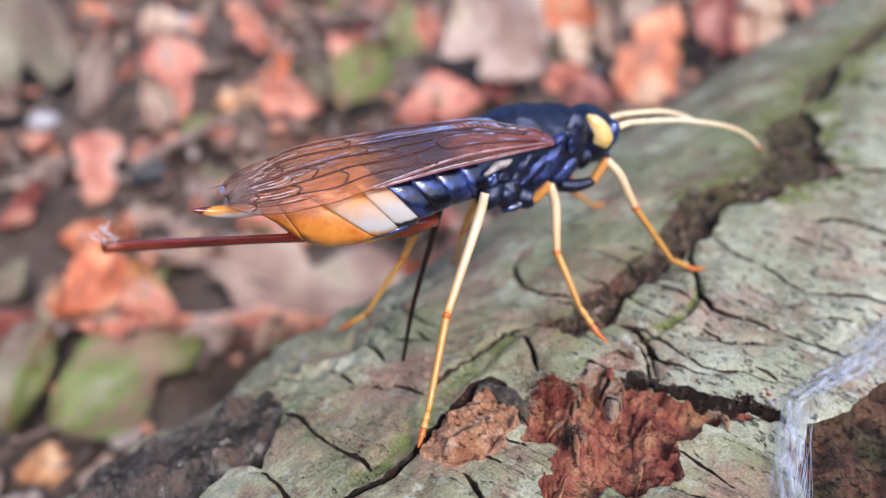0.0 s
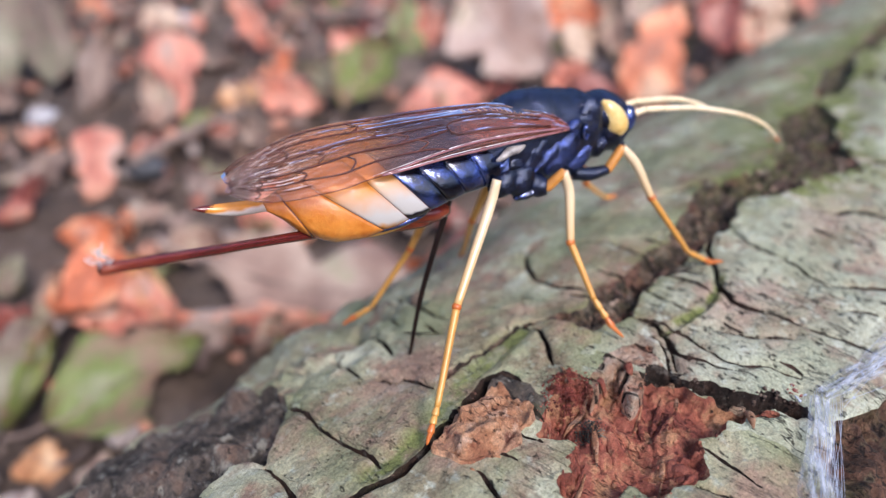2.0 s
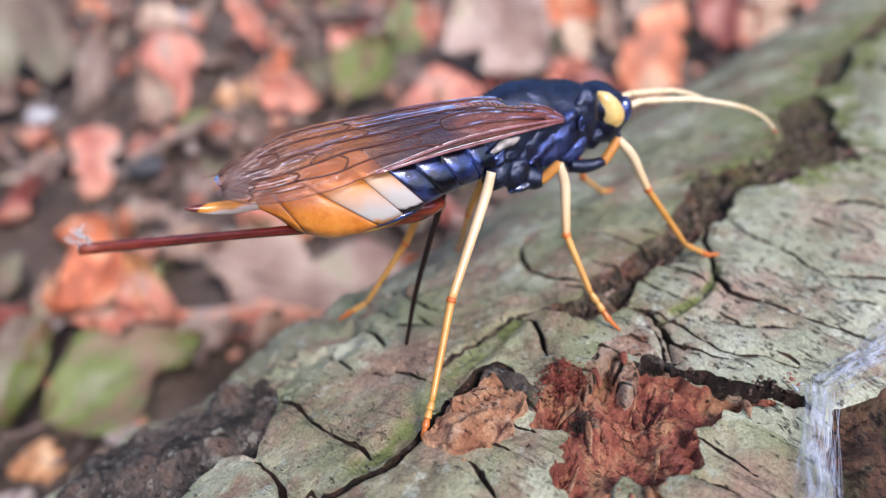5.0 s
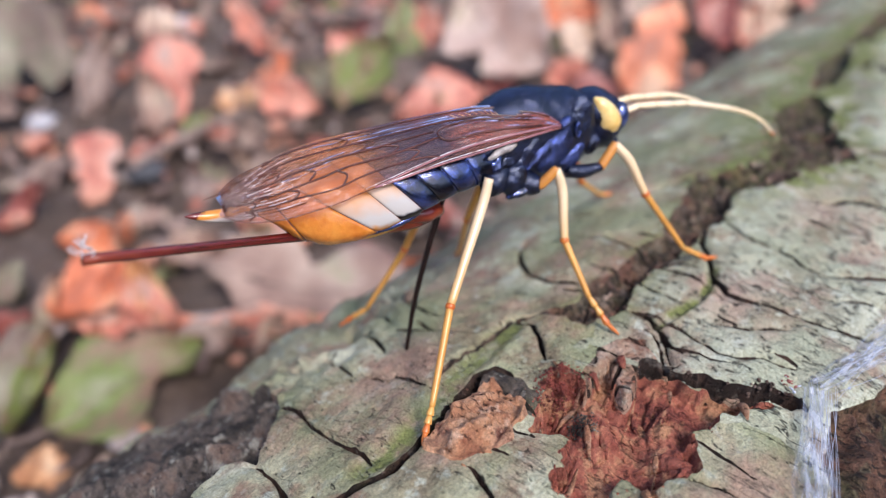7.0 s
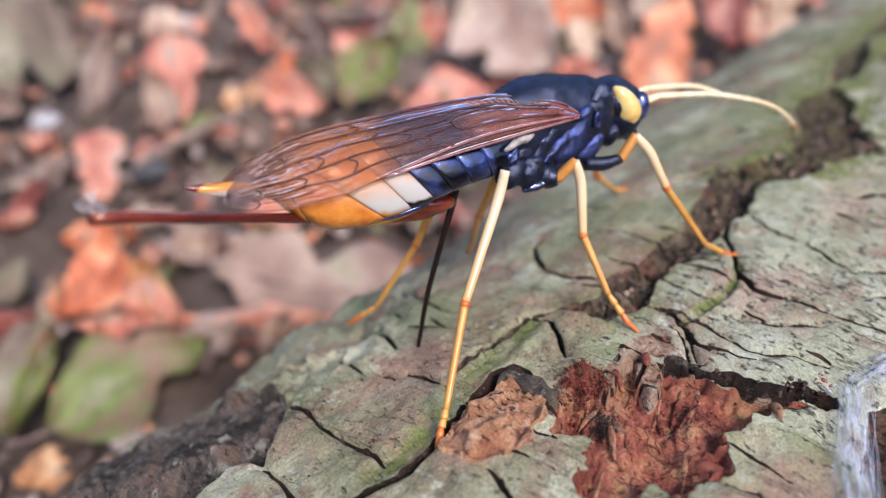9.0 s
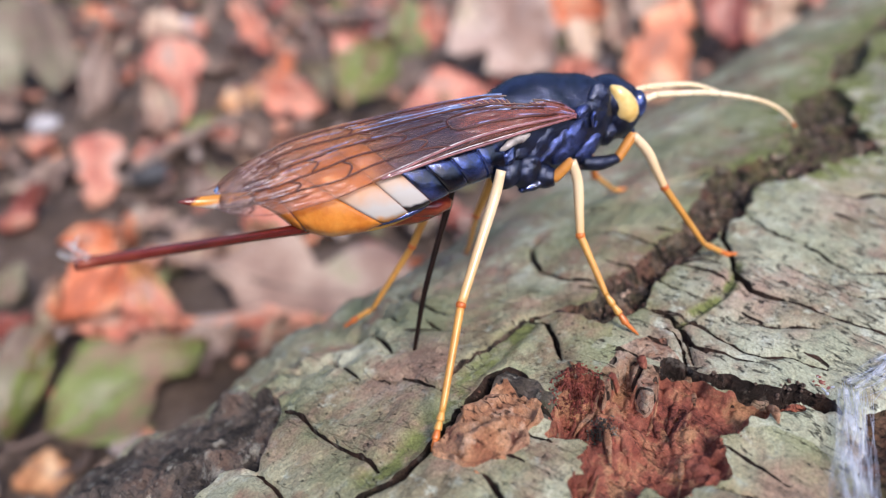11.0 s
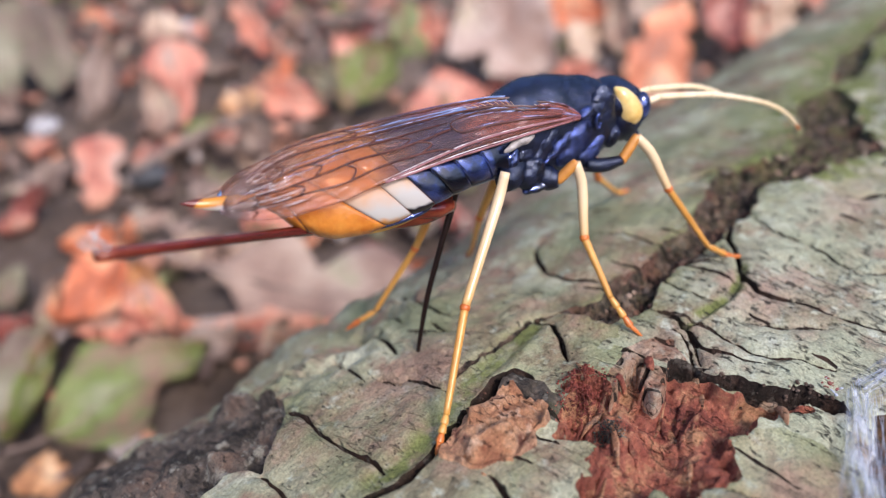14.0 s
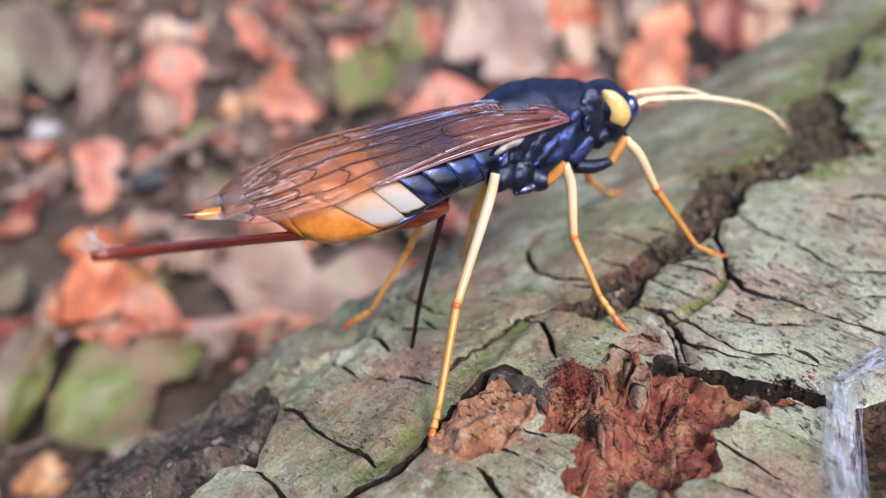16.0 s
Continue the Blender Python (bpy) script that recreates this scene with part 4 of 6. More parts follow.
fallen_leaf("orange", -9.8, 127.1, -5.8, 13.6, 45, 40, 1.00, 21)
fallen_leaf("green", -60.4, 96.0, -5.2, 32.2, 35, 20, 0.92, 22)
fallen_leaf("green", -79.1, 96.2, -6.8, 21.9, 86, 20, 0.43, 23)
fallen_leaf("grey", -83.9, 95.5, -5.7, 29.1, 87, 20, 0.59, 24)
fallen_leaf("red", -73.4, 95.5, -7.7, 15.8, 89, 20, 0.67, 25)
fallen_leaf("tan", -69.9, 79.0, -8.6, 10.7, -33, 15, 1.21, 26)
fallen_leaf("pale", -61.4, 77.5, -8.9, 9.0, 76, 15, 0.77, 27)
fallen_leaf("pale", -86.4, 118.7, -7.1, 16.1, 85, 25, 0.54, 28)
fallen_leaf("grey", -100.5, 127.7, -7.9, 11.4, -1, 25, 1.65, 29)
fallen_leaf("salmon", -7.3, 299.4, -2.1, 22.4, -77, 50, 0.87, 30)
fallen_leaf("green", -17.2, 295.1, 0.4, 32.4, -79, 45, 0.77, 31)
fallen_leaf("blush", 18.3, 254.9, 9.8, 49.8, -51, 50, 1.18, 32)
fallen_leaf("orange", 53.5, 325.6, -1.1, 38.4, -10, 50, 0.89, 33)
fallen_leaf("cream", 56.4, 287.6, -2.8, 17.9, 27, 50, 1.44, 34)
fallen_leaf("pale", 69.9, 296.9, 0.5, 31.5, -85, 50, 0.61, 35)
fallen_leaf("salmon", 45.5, 253.5, -4.8, 18.5, 22, 45, 1.00, 36)
fallen_leaf("red", 53.3, 239.7, -5.3, 22.0, 12, 40, 0.96, 37)
fallen_leaf("orange", 76.4, 249.8, 7.1, 43.3, 66, 55, 0.92, 38)
fallen_leaf("blush", 82.1, 250.0, -3.7, 17.0, 33, 55, 1.02, 39)
fallen_leaf("blush", 91.7, 325.2, -1.1, 22.1, -45, 50, 1.23, 40)
fallen_leaf("red", 116.0, 298.7, 1.6, 33.3, 82, 50, 1.03, 41)
fallen_leaf("salmon", 128.3, 296.6, -2.0, 22.5, 69, 50, 0.76, 42)
fallen_leaf("cream", 136.9, 299.8, 3.0, 30.7, 66, 55, 1.26, 43)
fallen_leaf("brown", -120.6, 239.1, -0.2, 45.5, 92, 30, 0.41, 44)
fallen_leaf("red", 19.2, 243.6, -6.2, 13.0, 16, 35, 1.56, 45)
fallen_leaf("salmon", 176.7, 350.6, -3.9, 15.6, 36, 50, 1.27, 46)
fallen_leaf("brown", -51.2, 180.5, -7.2, 17.4, 30, 20, 1.17, 47)
fallen_leaf("brown", -116.5, 183.2, -7.5, 12.4, -35, 20, 1.67, 48)
fallen_leaf("red", -36.0, 327.7, -4.0, 20.7, -97, 40, 0.85, 49)
fallen_leaf("brown", -68.8, 177.9, -7.6, 14.6, 37, 20, 1.11, 50)
fallen_leaf("orange", -87.6, 147.5, -8.2, 9.1, 28, 25, 1.22, 51)
fallen_leaf("brown", -58.2, 197.8, -6.6, 16.4, -57, 25, 0.96, 52)
fallen_leaf("pale", -36.5, 109.6, -7.4, 11.4, 62, 30, 0.70, 53)
fallen_leaf("salmon", -63.3, 117.2, -7.9, 19.1, -38, 15, 0.77, 54)
fallen_leaf("salmon", -73.0, 118.5, -8.8, 21.2, 12, 12, 0.72, 55)
fallen_leaf("brown", -49.7, 105.9, -8.7, 16.7, 32, 10, 0.96, 56)
fallen_leaf("pale", -61.5, 141.1, -7.7, 14.4, 29, 20, 1.14, 57)
count = count_large = len(TAKEN)
MIX = ["brown", "brown", "brown", "red", "red", "salmon", "salmon", "orange", "pale", "pale", "green"]
while count < 290:
    x, y = LEAF_RNG.uniform(-215, 215), LEAF_RNG.uniform(45, 430)
    near = (x - LOG_O.x) * LOG_N.x + (y - LOG_O.y) * LOG_N.y
    if near < 54 or abs(x) > 0.60 * y + 45 or any(math.hypot(x - a, y - b) < r for a, b, r in TAKEN[:count_large]):
        continue
    fallen_leaf(LEAF_RNG.choice(MIX), x, y, -12 + LEAF_RNG.uniform(0, 5), LEAF_RNG.uniform(7, 21), LEAF_RNG.uniform(0, 360), LEAF_RNG.uniform(-25, 45), LEAF_RNG.uniform(0.5, 1.2), count)
    count += 1


def litter():
    """Leaf crumbs, bark flakes and more leaves than one could count, all round."""
    rng = random.Random(77)
    verts, faces = [], []
    for k in range(13000):
        far = k % 2 == 0
        a, r = rng.uniform(0, 6.283), (2.4 * math.sqrt(rng.uniform(0.02, 1)) if far else 0.42 * math.sqrt(rng.random()))
        x, y = 0.0 + r * math.cos(a), 0.2 + r * math.sin(a)
        near = (x / MM - LOG_O.x) * LOG_N.x + (y / MM - LOG_O.y) * LOG_N.y
        if abs(near) < 50:
            continue
        g, _ = LEAF_SHAPES[k % 12]
        size = rng.uniform(0.02, 0.06) if far else rng.uniform(0.002, 0.009)
        m = pose(x, y, -0.011 + rng.uniform(0, 0.004), rng.uniform(-35, 35), rng.uniform(-35, 35), rng.uniform(0, 360))
        o = len(verts)
        for i in (0, 4, 8, 12, 16):
            for j in (0, 5, 10):
                p = g[i * 11 + j]
                verts.append(m @ (p * size))
        for i in range(4):
            for j in range(2):
                q = o + i * 3 + j
                faces.append((q, q + 3, q + 4, q + 1))
    m = shade("leaf_litter", [(0.0, (0.5, 0.5, 0.5)), (1.0, (0.5, 0.5, 0.5))], scale=60, fine=600, rough=0.6, bump=0.5, depth=0.0005)
    N, L = m.node_tree.nodes, m.node_tree.links
    geo = N.new("ShaderNodeNewGeometry")
    ramp_node = next(n for n in N if n.type == "VALTORGB")
    els = ramp_node.color_ramp.elements
    tones = [(0.09, 0.060, 0.048), (0.18, 0.115, 0.092), (0.26, 0.185, 0.155), (0.36, 0.13, 0.085), (0.13, 0.09, 0.072), (0.50, 0.24, 0.165), (0.38, 0.31, 0.28), (0.21, 0.20, 0.11)]
    ramp_node.color_ramp.interpolation = "CONSTANT"
    while len(els) < len(tones):
        els.new(0.5)
    for i, (e, c) in enumerate(zip(els, tones)):
        e.position, e.color = i / len(tones), (*c, 1)
    L.new(geo.outputs["Random Per Island"], ramp_node.inputs[0])
    ob = part("leaf_litter", (verts, faces), m)
    mod = ob.modifiers.new("thickness", "SOLIDIFY")
    mod.thickness = 0.0003
    tagged(ob, "brown and reddish crumbled leaf litter covering the soil", "leaf litter", kind="stuff")


litter()

# ---- twigs and stones among the leaves ----
TWIG = shade("grey_twig", [(0.3, (0.16, 0.11, 0.09)), (0.7, (0.34, 0.26, 0.22))], scale=200, fine=1500, rough=0.85, bump=0.6, stretch=(0.3, 1, 1))
STONE = shade("dark_stone", [(0.3, (0.035, 0.038, 0.045)), (0.7, (0.09, 0.09, 0.10))], scale=120, fine=900, rough=0.7, bump=0.5, depth=0.0003)
WHITE_STONE = shade("pale_stone", [(0.3, (0.30, 0.28, 0.29)), (0.7, (0.50, 0.48, 0.49))], scale=120, fine=900, rough=0.7, bump=0.5, depth=0.0003)


def twig(points, label):
    tagged(part("twig", tube(points, 10, 5), TWIG), label, "twig", "twigs")


def stone(x, y, r, mat, label):
    tagged(part("stone", blob((x, y, -8), (r, r * 0.8, r * 0.55), 18, 12, r * 0.15), mat), label, "stone", "stones")


twig([(-92, 181, -4, 1.3), (-80, 196, -2, 1.2), (-66, 213, -1, 0.9)], "thin grey dry twig lying among leaves")
twig([(-60, 330, -5, 2.0), (-35, 322, -2, 1.8), (-18, 300, -3, 1.6)], "dark bent dry twig lying among leaves")
stone(-89.8, 185.7, 6.5, STONE, "dark grey rounded stone half under leaves")
stone(-136.6, 220.4, 5.5, WHITE_STONE, "pale whitish stone on the soil")
stone(-35.5, 112, 1.7, WHITE_STONE, "small pale stone beside the log")
stone(-125, 330, 8, WHITE_STONE, "pale whitish stone among leaves")


# ---- the wood wasp ----
# blue patches in these cuticle colours partly stand in for broken sky highlights
BLACK = shade("black_cuticle", [(0.36, (0.004, 0.005, 0.010)), (0.64, (0.018, 0.024, 0.060))], scale=900, fine=7000, rough=0.24, bump=0.8, depth=0.00006, metal=0.55, spec=0.5, coat=0.6, blend=0.6)
# bluer copy of BLACK for plates that catch the sky; sheen coloured in
SHEEN = shade("blue_sheen_cuticle", [(0.36, (0.012, 0.016, 0.045)), (0.64, (0.095, 0.13, 0.36))], scale=1100, fine=7000, rough=0.26, bump=1.0, depth=0.00007, metal=0.85, spec=0.5, coat=0.5, blend=0.6)
GLOSS = shade("glossy_black_cuticle", [(0.42, (0.005, 0.007, 0.018)), (0.60, (0.090, 0.135, 0.38))], scale=420, fine=2000, rough=0.14, bump=0.35, depth=0.00009, metal=0.8, spec=0.6, coat=0.9, blend=0.5)
ORANGE = shade("orange_cuticle", [(0.35, (0.50, 0.14, 0.014)), (0.65, (0.66, 0.27, 0.045))], scale=450, fine=1100, rough=0.20, bump=0.55, depth=0.00014, coat=0.5, translucent=0.15, blend=0.12)
YELLOW = shade("yellow_cuticle", [(0.3, (0.68, 0.40, 0.09)), (0.6, (0.84, 0.66, 0.30))], scale=500, fine=3000, rough=0.25, bump=0.1, depth=0.00005, coat=0.4, blend=0.06)
LEGPALE = shade("pale_leg", [(0.3, (0.80, 0.60, 0.34)), (0.7, (0.88, 0.74, 0.52))], scale=300, fine=4000, rough=0.3, bump=0.15, depth=0.00004, blend=0.06)
LEGYELLOW = shade("yellow_leg", [(0.3, (0.50, 0.22, 0.045)), (0.7, (0.66, 0.35, 0.09))], scale=300, fine=4000, rough=0.3, bump=0.15, depth=0.00004, translucent=0.1, blend=0.08)
LEGRED = shade("reddish_joint", [(0.3, (0.46, 0.10, 0.02)), (0.7, (0.60, 0.19, 0.04))], scale=500, fine=4000, rough=0.3, bump=0.15, depth=0.00004, blend=0.08)
RUST = shade("red_brown_sheath", [(0.34, (0.035, 0.005, 0.006)), (0.5, (0.13, 0.014, 0.011)), (0.68, (0.30, 0.065, 0.022))], scale=420, fine=4000, rough=0.22, bump=0.3, depth=0.00006, coat=0.5, stretch=(0.25, 1, 1))
RIM = shade("dark_rim", [(0.3, (0.05, 0.015, 0.008)), (0.7, (0.14, 0.045, 0.02))], scale=500, fine=3000, rough=0.3, bump=0.0)
MEMBRANE = shade("grey_membrane", [(0.35, (0.16, 0.14, 0.14)), (0.6, (0.48, 0.44, 0.42))], scale=900, fine=3000, rough=0.3, bump=0.5, depth=0.0001)
BELLY = shade("pale_yellow_cuticle", [(0.3, (0.46, 0.22, 0.035)), (0.7, (0.60, 0.33, 0.08))], scale=450, fine=2500, rough=0.25, bump=0.2, depth=0.0001, coat=0.4, blend=0.1)
DRILL = shade("black_drill", [(0.3, (0.006, 0.004, 0.004)), (0.7, (0.02, 0.008, 0.006))], scale=500, fine=3000, rough=0.35, bump=0.1, spec=0.3, blend=0.1)
FLUFF = shade("grey_fluff", [(0.3, (0.45, 0.45, 0.47)), (0.7, (0.7, 0.7, 0.72))], scale=900, fine=5000, rough=0.9, bump=0.2)
AMBER = shade("amber_fold", [(0.3, (0.30, 0.15, 0.04)), (0.7, (0.46, 0.28, 0.09))], scale=500, fine=3000, rough=0.3, bump=0.0)
VEIN = shade("brown_vein", [(0.3, (0.03, 0.010, 0.008)), (0.7, (0.10, 0.028, 0.018))], scale=500, fine=3000, rough=0.25, bump=0.0, spec=0.6, coat=0.2)
# pale colour for thin tubes that stand in for highlights on the wing
GLINT = shade("wing_glint", [(0.42, (0.34, 0.22, 0.20)), (0.58, (0.78, 0.72, 0.74))], scale=900, fine=3000, rough=0.15, bump=0.0, spec=1.0, coat=0.8)
COSTA = shade("dark_red_front_vein", [(0.3, (0.14, 0.030, 0.030)), (0.7, (0.34, 0.13, 0.13))], scale=500, fine=3000, rough=0.15, bump=0.0, spec=1.0, coat=1.0)


for waxy in (BLACK, SHEEN, GLOSS):
    skin = waxy.node_tree.nodes["Principled BSDF"]
    skin.inputs["IOR"].default_value = 1.6
    skin.inputs["Specular Tint"].default_value = (0.5, 0.66, 1.0, 1)
    skin.inputs["Coat IOR"].default_value, skin.inputs["Coat Roughness"].default_value = (1.8, 0.05) if waxy is GLOSS else (1.6, 0.12)
    skin.inputs["Coat Tint"].default_value = (0.7, 0.8, 1.0, 1)


def membrane():
    """Thin amber skin: red-brown at the root, smoky in the middle, amber behind, almost clear at the tip; fine pleats give it a silky sheen."""
    m = shade("amber_wing_membrane", [(0.38, (0.6, 0.6, 0.6)), (0.62, (1.0, 1.0, 1.0))], scale=260, fine=2500, rough=0.3, bump=0.6, depth=0.0002, stretch=(0.2, 1, 1), spec=0.5)
    nt = m.node_tree
    N, L = nt.nodes, nt.links
    tc = N.new("ShaderNodeTexCoord")
    sep = N.new("ShaderNodeSeparateXYZ")
    L.new(tc.outputs["Object"], sep.inputs[0])
    wob = N.new("ShaderNodeTexNoise")
    wob.inputs["Scale"].default_value, wob.inputs["Detail"].default_value = 350, 3
    L.new(tc.outputs["Object"], wob.inputs["Vector"])
    add = N.new("ShaderNodeMath")
    add.operation = "MULTIPLY_ADD"
    add.inputs[1].default_value = 0.006
    L.new(wob.outputs[0], add.inputs[0])
    L.new(sep.outputs[0], add.inputs[2])
    place = N.new("ShaderNodeMapRange")
    place.inputs[1].default_value, place.inputs[2].default_value = (2.2 + 3) * MM, (-22.4 + 3) * MM
    L.new(add.outputs[0], place.inputs[0])

    def along(stops):
        r = N.new("ShaderNodeValToRGB")
        els = r.color_ramp.elements
        while len(els) < len(stops):
            els.new(0.5)
        for e, (p, c) in zip(els, stops):
            e.position, e.color = p, (*c, 1)
        L.new(place.outputs[0], r.inputs[0])
        return r.outputs[0]
    pigment = along([(0.0, (0.50, 0.13, 0.07)), (0.28, (0.40, 0.12, 0.07)), (0.38, (0.11, 0.055, 0.065)), (0.55, (0.15, 0.075, 0.075)), (0.66, (0.56, 0.23, 0.075)), (0.82, (0.46, 0.25, 0.17)), (1.0, (0.44, 0.36, 0.37))])
    mul = N.new("ShaderNodeMix")
    mul.data_type, mul.blend_type = "RGBA", "MULTIPLY"
    mul.inputs[0].default_value = 1.0
    skin = N["Principled BSDF"]
    L.new(skin.inputs["Base Color"].links[0].from_socket, mul.inputs[6])
    L.new(pigment, mul.inputs[7])
    L.new(mul.outputs[2], skin.inputs["Base Color"])
    clear = N.new("ShaderNodeBsdfTransparent")
    L.new(along([(0.0, (0.90, 0.58, 0.48)), (0.4, (0.66, 0.54, 0.56)), (0.54, (0.72, 0.60, 0.60)), (0.66, (0.97, 0.80, 0.64)), (1.0, (0.96, 0.88, 0.86))]), clear.inputs[0])
    mix = N.new("ShaderNodeMixShader")
    dense = N.new("ShaderNodeMapRange")
    for k, v in zip((1, 2, 3, 4), (0.55, 1.0, 0.30, 0.10)):
        dense.inputs[k].default_value = v
    L.new(place.outputs[0], dense.inputs[0])
    L.new(dense.outputs[0], mix.inputs[0])
    L.new(clear.outputs[0], mix.inputs[1])
    L.new(skin.outputs[0], mix.inputs[2])
    gloss = N.new("ShaderNodeBsdfGlossy")
    gloss.inputs["Color"].default_value, gloss.inputs["Roughness"].default_value = (0.85, 0.85, 1.0, 1), 0.16
    mp = N.new("ShaderNodeMapping")
    mp.inputs["Scale"].default_value = (0.14, 1, 1)
    L.new(tc.outputs["Object"], mp.inputs[0])
    pleat = N.new("ShaderNodeTexNoise")
    pleat.inputs["Scale"].default_value, pleat.inputs["Detail"].default_value = 2200, 4
    L.new(mp.outputs[0], pleat.inputs["Vector"])
    relief = N.new("ShaderNodeBump")
    relief.inputs["Strength"].default_value, relief.inputs["Distance"].default_value = 1.0, 0.00030
    L.new(pleat.outputs[0], relief.inputs["Height"])
    L.new(relief.outputs[0], gloss.inputs["Normal"])
    fr = N.new("ShaderNodeFresnel")
    fr.inputs[0].default_value = 1.36
    top = N.new("ShaderNodeMixShader")
    half = N.new("ShaderNodeMath")
    half.operation = "MULTIPLY"
    half.inputs[1].default_value = 1.0
    L.new(fr.outputs[0], half.inputs[0])
    L.new(half.outputs[0], top.inputs[0])
    L.new(mix.outputs[0], top.inputs[1])
    L.new(gloss.outputs[0], top.inputs[2])
    L.new(top.outputs[0], N["Material Output"].inputs[0])
    return m


COSTA.node_tree.nodes["Principled BSDF"].inputs["Coat IOR"].default_value = 1.9
WING = membrane()


def two_tone(name, upper, lower, height, soft, top=None):
    """Cuticle whose colour changes from one to the other at a height on the body, with an uneven border."""
    m = shade(name, [(0.3, lower), (0.7, lower)], scale=350, fine=3000, rough=0.25, bump=0.2, depth=0.00005, coat=0.3)
    nt = m.node_tree
    N, L = nt.nodes, nt.links
    tc = N.new("ShaderNodeTexCoord")
    sep = N.new("ShaderNodeSeparateXYZ")
    L.new(tc.outputs["Object"], sep.inputs[0])
    nz = N.new("ShaderNodeTexNoise")
    nz.inputs["Scale"].default_value = 700
    L.new(tc.outputs["Object"], nz.inputs["Vector"])
    add = N.new("ShaderNodeMath")
    add.operation = "MULTIPLY_ADD"
    add.inputs[1].default_value = 0.0012
    L.new(nz.outputs[0], add.inputs[0])
    L.new(sep.outputs[2], add.inputs[2])
    mr = N.new("ShaderNodeMapRange")
    mr.inputs[1].default_value, mr.inputs[2].default_value = (height - soft + 0.6) * MM, (height + soft + 0.6) * MM
    L.new(add.outputs[0], mr.inputs[0])
    mx = N.new("ShaderNodeMix")
    mx.data_type = "RGBA"
    L.new(mr.outputs[0], mx.inputs[0])
    mx.inputs[6].default_value, mx.inputs[7].default_value = (*lower, 1), (*upper, 1)
    colour = mx.outputs[2]
    if top:
        tone, at, blur = top
        mt = N.new("ShaderNodeMapRange")
        mt.inputs[1].default_value, mt.inputs[2].default_value = (at - blur + 0.6) * MM, (at + blur + 0.6) * MM
        L.new(add.outputs[0], mt.inputs[0])
        m2 = N.new("ShaderNodeMix")
        m2.data_type = "RGBA"
        L.new(mt.outputs[0], m2.inputs[0])
        L.new(colour, m2.inputs[6])
        m2.inputs[7].default_value = (*tone, 1)
        colour = m2.outputs[2]
    L.new(colour, N["Principled BSDF"].inputs["Base Color"])
    return m


def wrinkled(geo, amp=0.10, size=0.45):
    """The same shape with fine irregular wrinkles, in millimetres."""
    verts = []
    for v in geo[0]:
        q = Vector(v) / (MM * size)
        verts.append(Vector(v) + MM * amp * (noise.noise_vector(q) + 0.6 * noise.noise_vector(Vector((q.x * 2.3, q.y * 2.3, q.z * 1.1)))))
    return verts, geo[1]


ABDOMEN_AT = Vector((-4.0, 0.0, 13.0))
SHEATH_AT = Vector((-15.6, 0.0, 9.35))


def leg(wasp, joints, coxa, pale):
    """joints: hip, knee, ankle and toes on one leg, in millimetres; coxa: its dark root."""
    hip, bend, knee, ankle, toe, claw = [Vector(p) for p in joints]
    shin = pale[1]
    ob = part("leg", tube([(*coxa[0], coxa[2]), (*(Vector(coxa[0]) * 0.5 + Vector(coxa[1]) * 0.5 - Vector((0, 0, 0.2))), coxa[2] * 1.05), (*coxa[1], coxa[2] * 0.7)], 14), BLACK, wasp, "glossy black leg root")
    part("femur", tube([(*(Vector(coxa[1]) * 1.15 - hip * 0.15), 0.25), (*(Vector(coxa[1])), 0.37), (*((Vector(coxa[1]) + hip) / 2), 0.38), (*hip, 0.33), (*(hip * 1.08 - Vector(coxa[1]) * 0.08), 0.15)], 12), pale[0], ob)
    part("tibia", tube([(*hip, 0.34), (*bend, 0.38), (*(bend * 0.4 + knee * 0.6), 0.33), (*knee, 0.30)], 12), shin, ob)
    part("joint", blob(knee, (0.35, 0.35, 0.35)), LEGRED, ob)
    part("spur", tube([(*knee, 0.12), (*(knee + (ankle - knee) * 0.16 + Vector((0.35, 0, 0))), 0.03)], 6), LEGRED, ob)
    part("tarsus", tube([(*knee, 0.28), (*(knee * 0.7 + ankle * 0.3), 0.26), (*(knee * 0.3 + ankle * 0.7), 0.24), (*ankle, 0.21)], 10), LEGYELLOW, ob)
    for k in range(3):
        a, b = ankle.lerp(toe, k / 3), ankle.lerp(toe, (k + 1) / 3)
        part("tarsal_segment", tube([(*a, 0.17), (*a.lerp(b, 0.6), 0.25), (*b, 0.27)], 10, 3), LEGYELLOW if k < 2 else LEGRED, ob)
    part("claw", join(tube([(*toe, 0.2), (*toe.lerp(claw, 0.7), 0.12), (*claw, 0.03)], 8), tube([(*toe, 0.15), (*(toe.lerp(claw, 0.8) + Vector((0.1, 0.35, 0))), 0.03)], 8)), LEGRED, ob)
    return ob


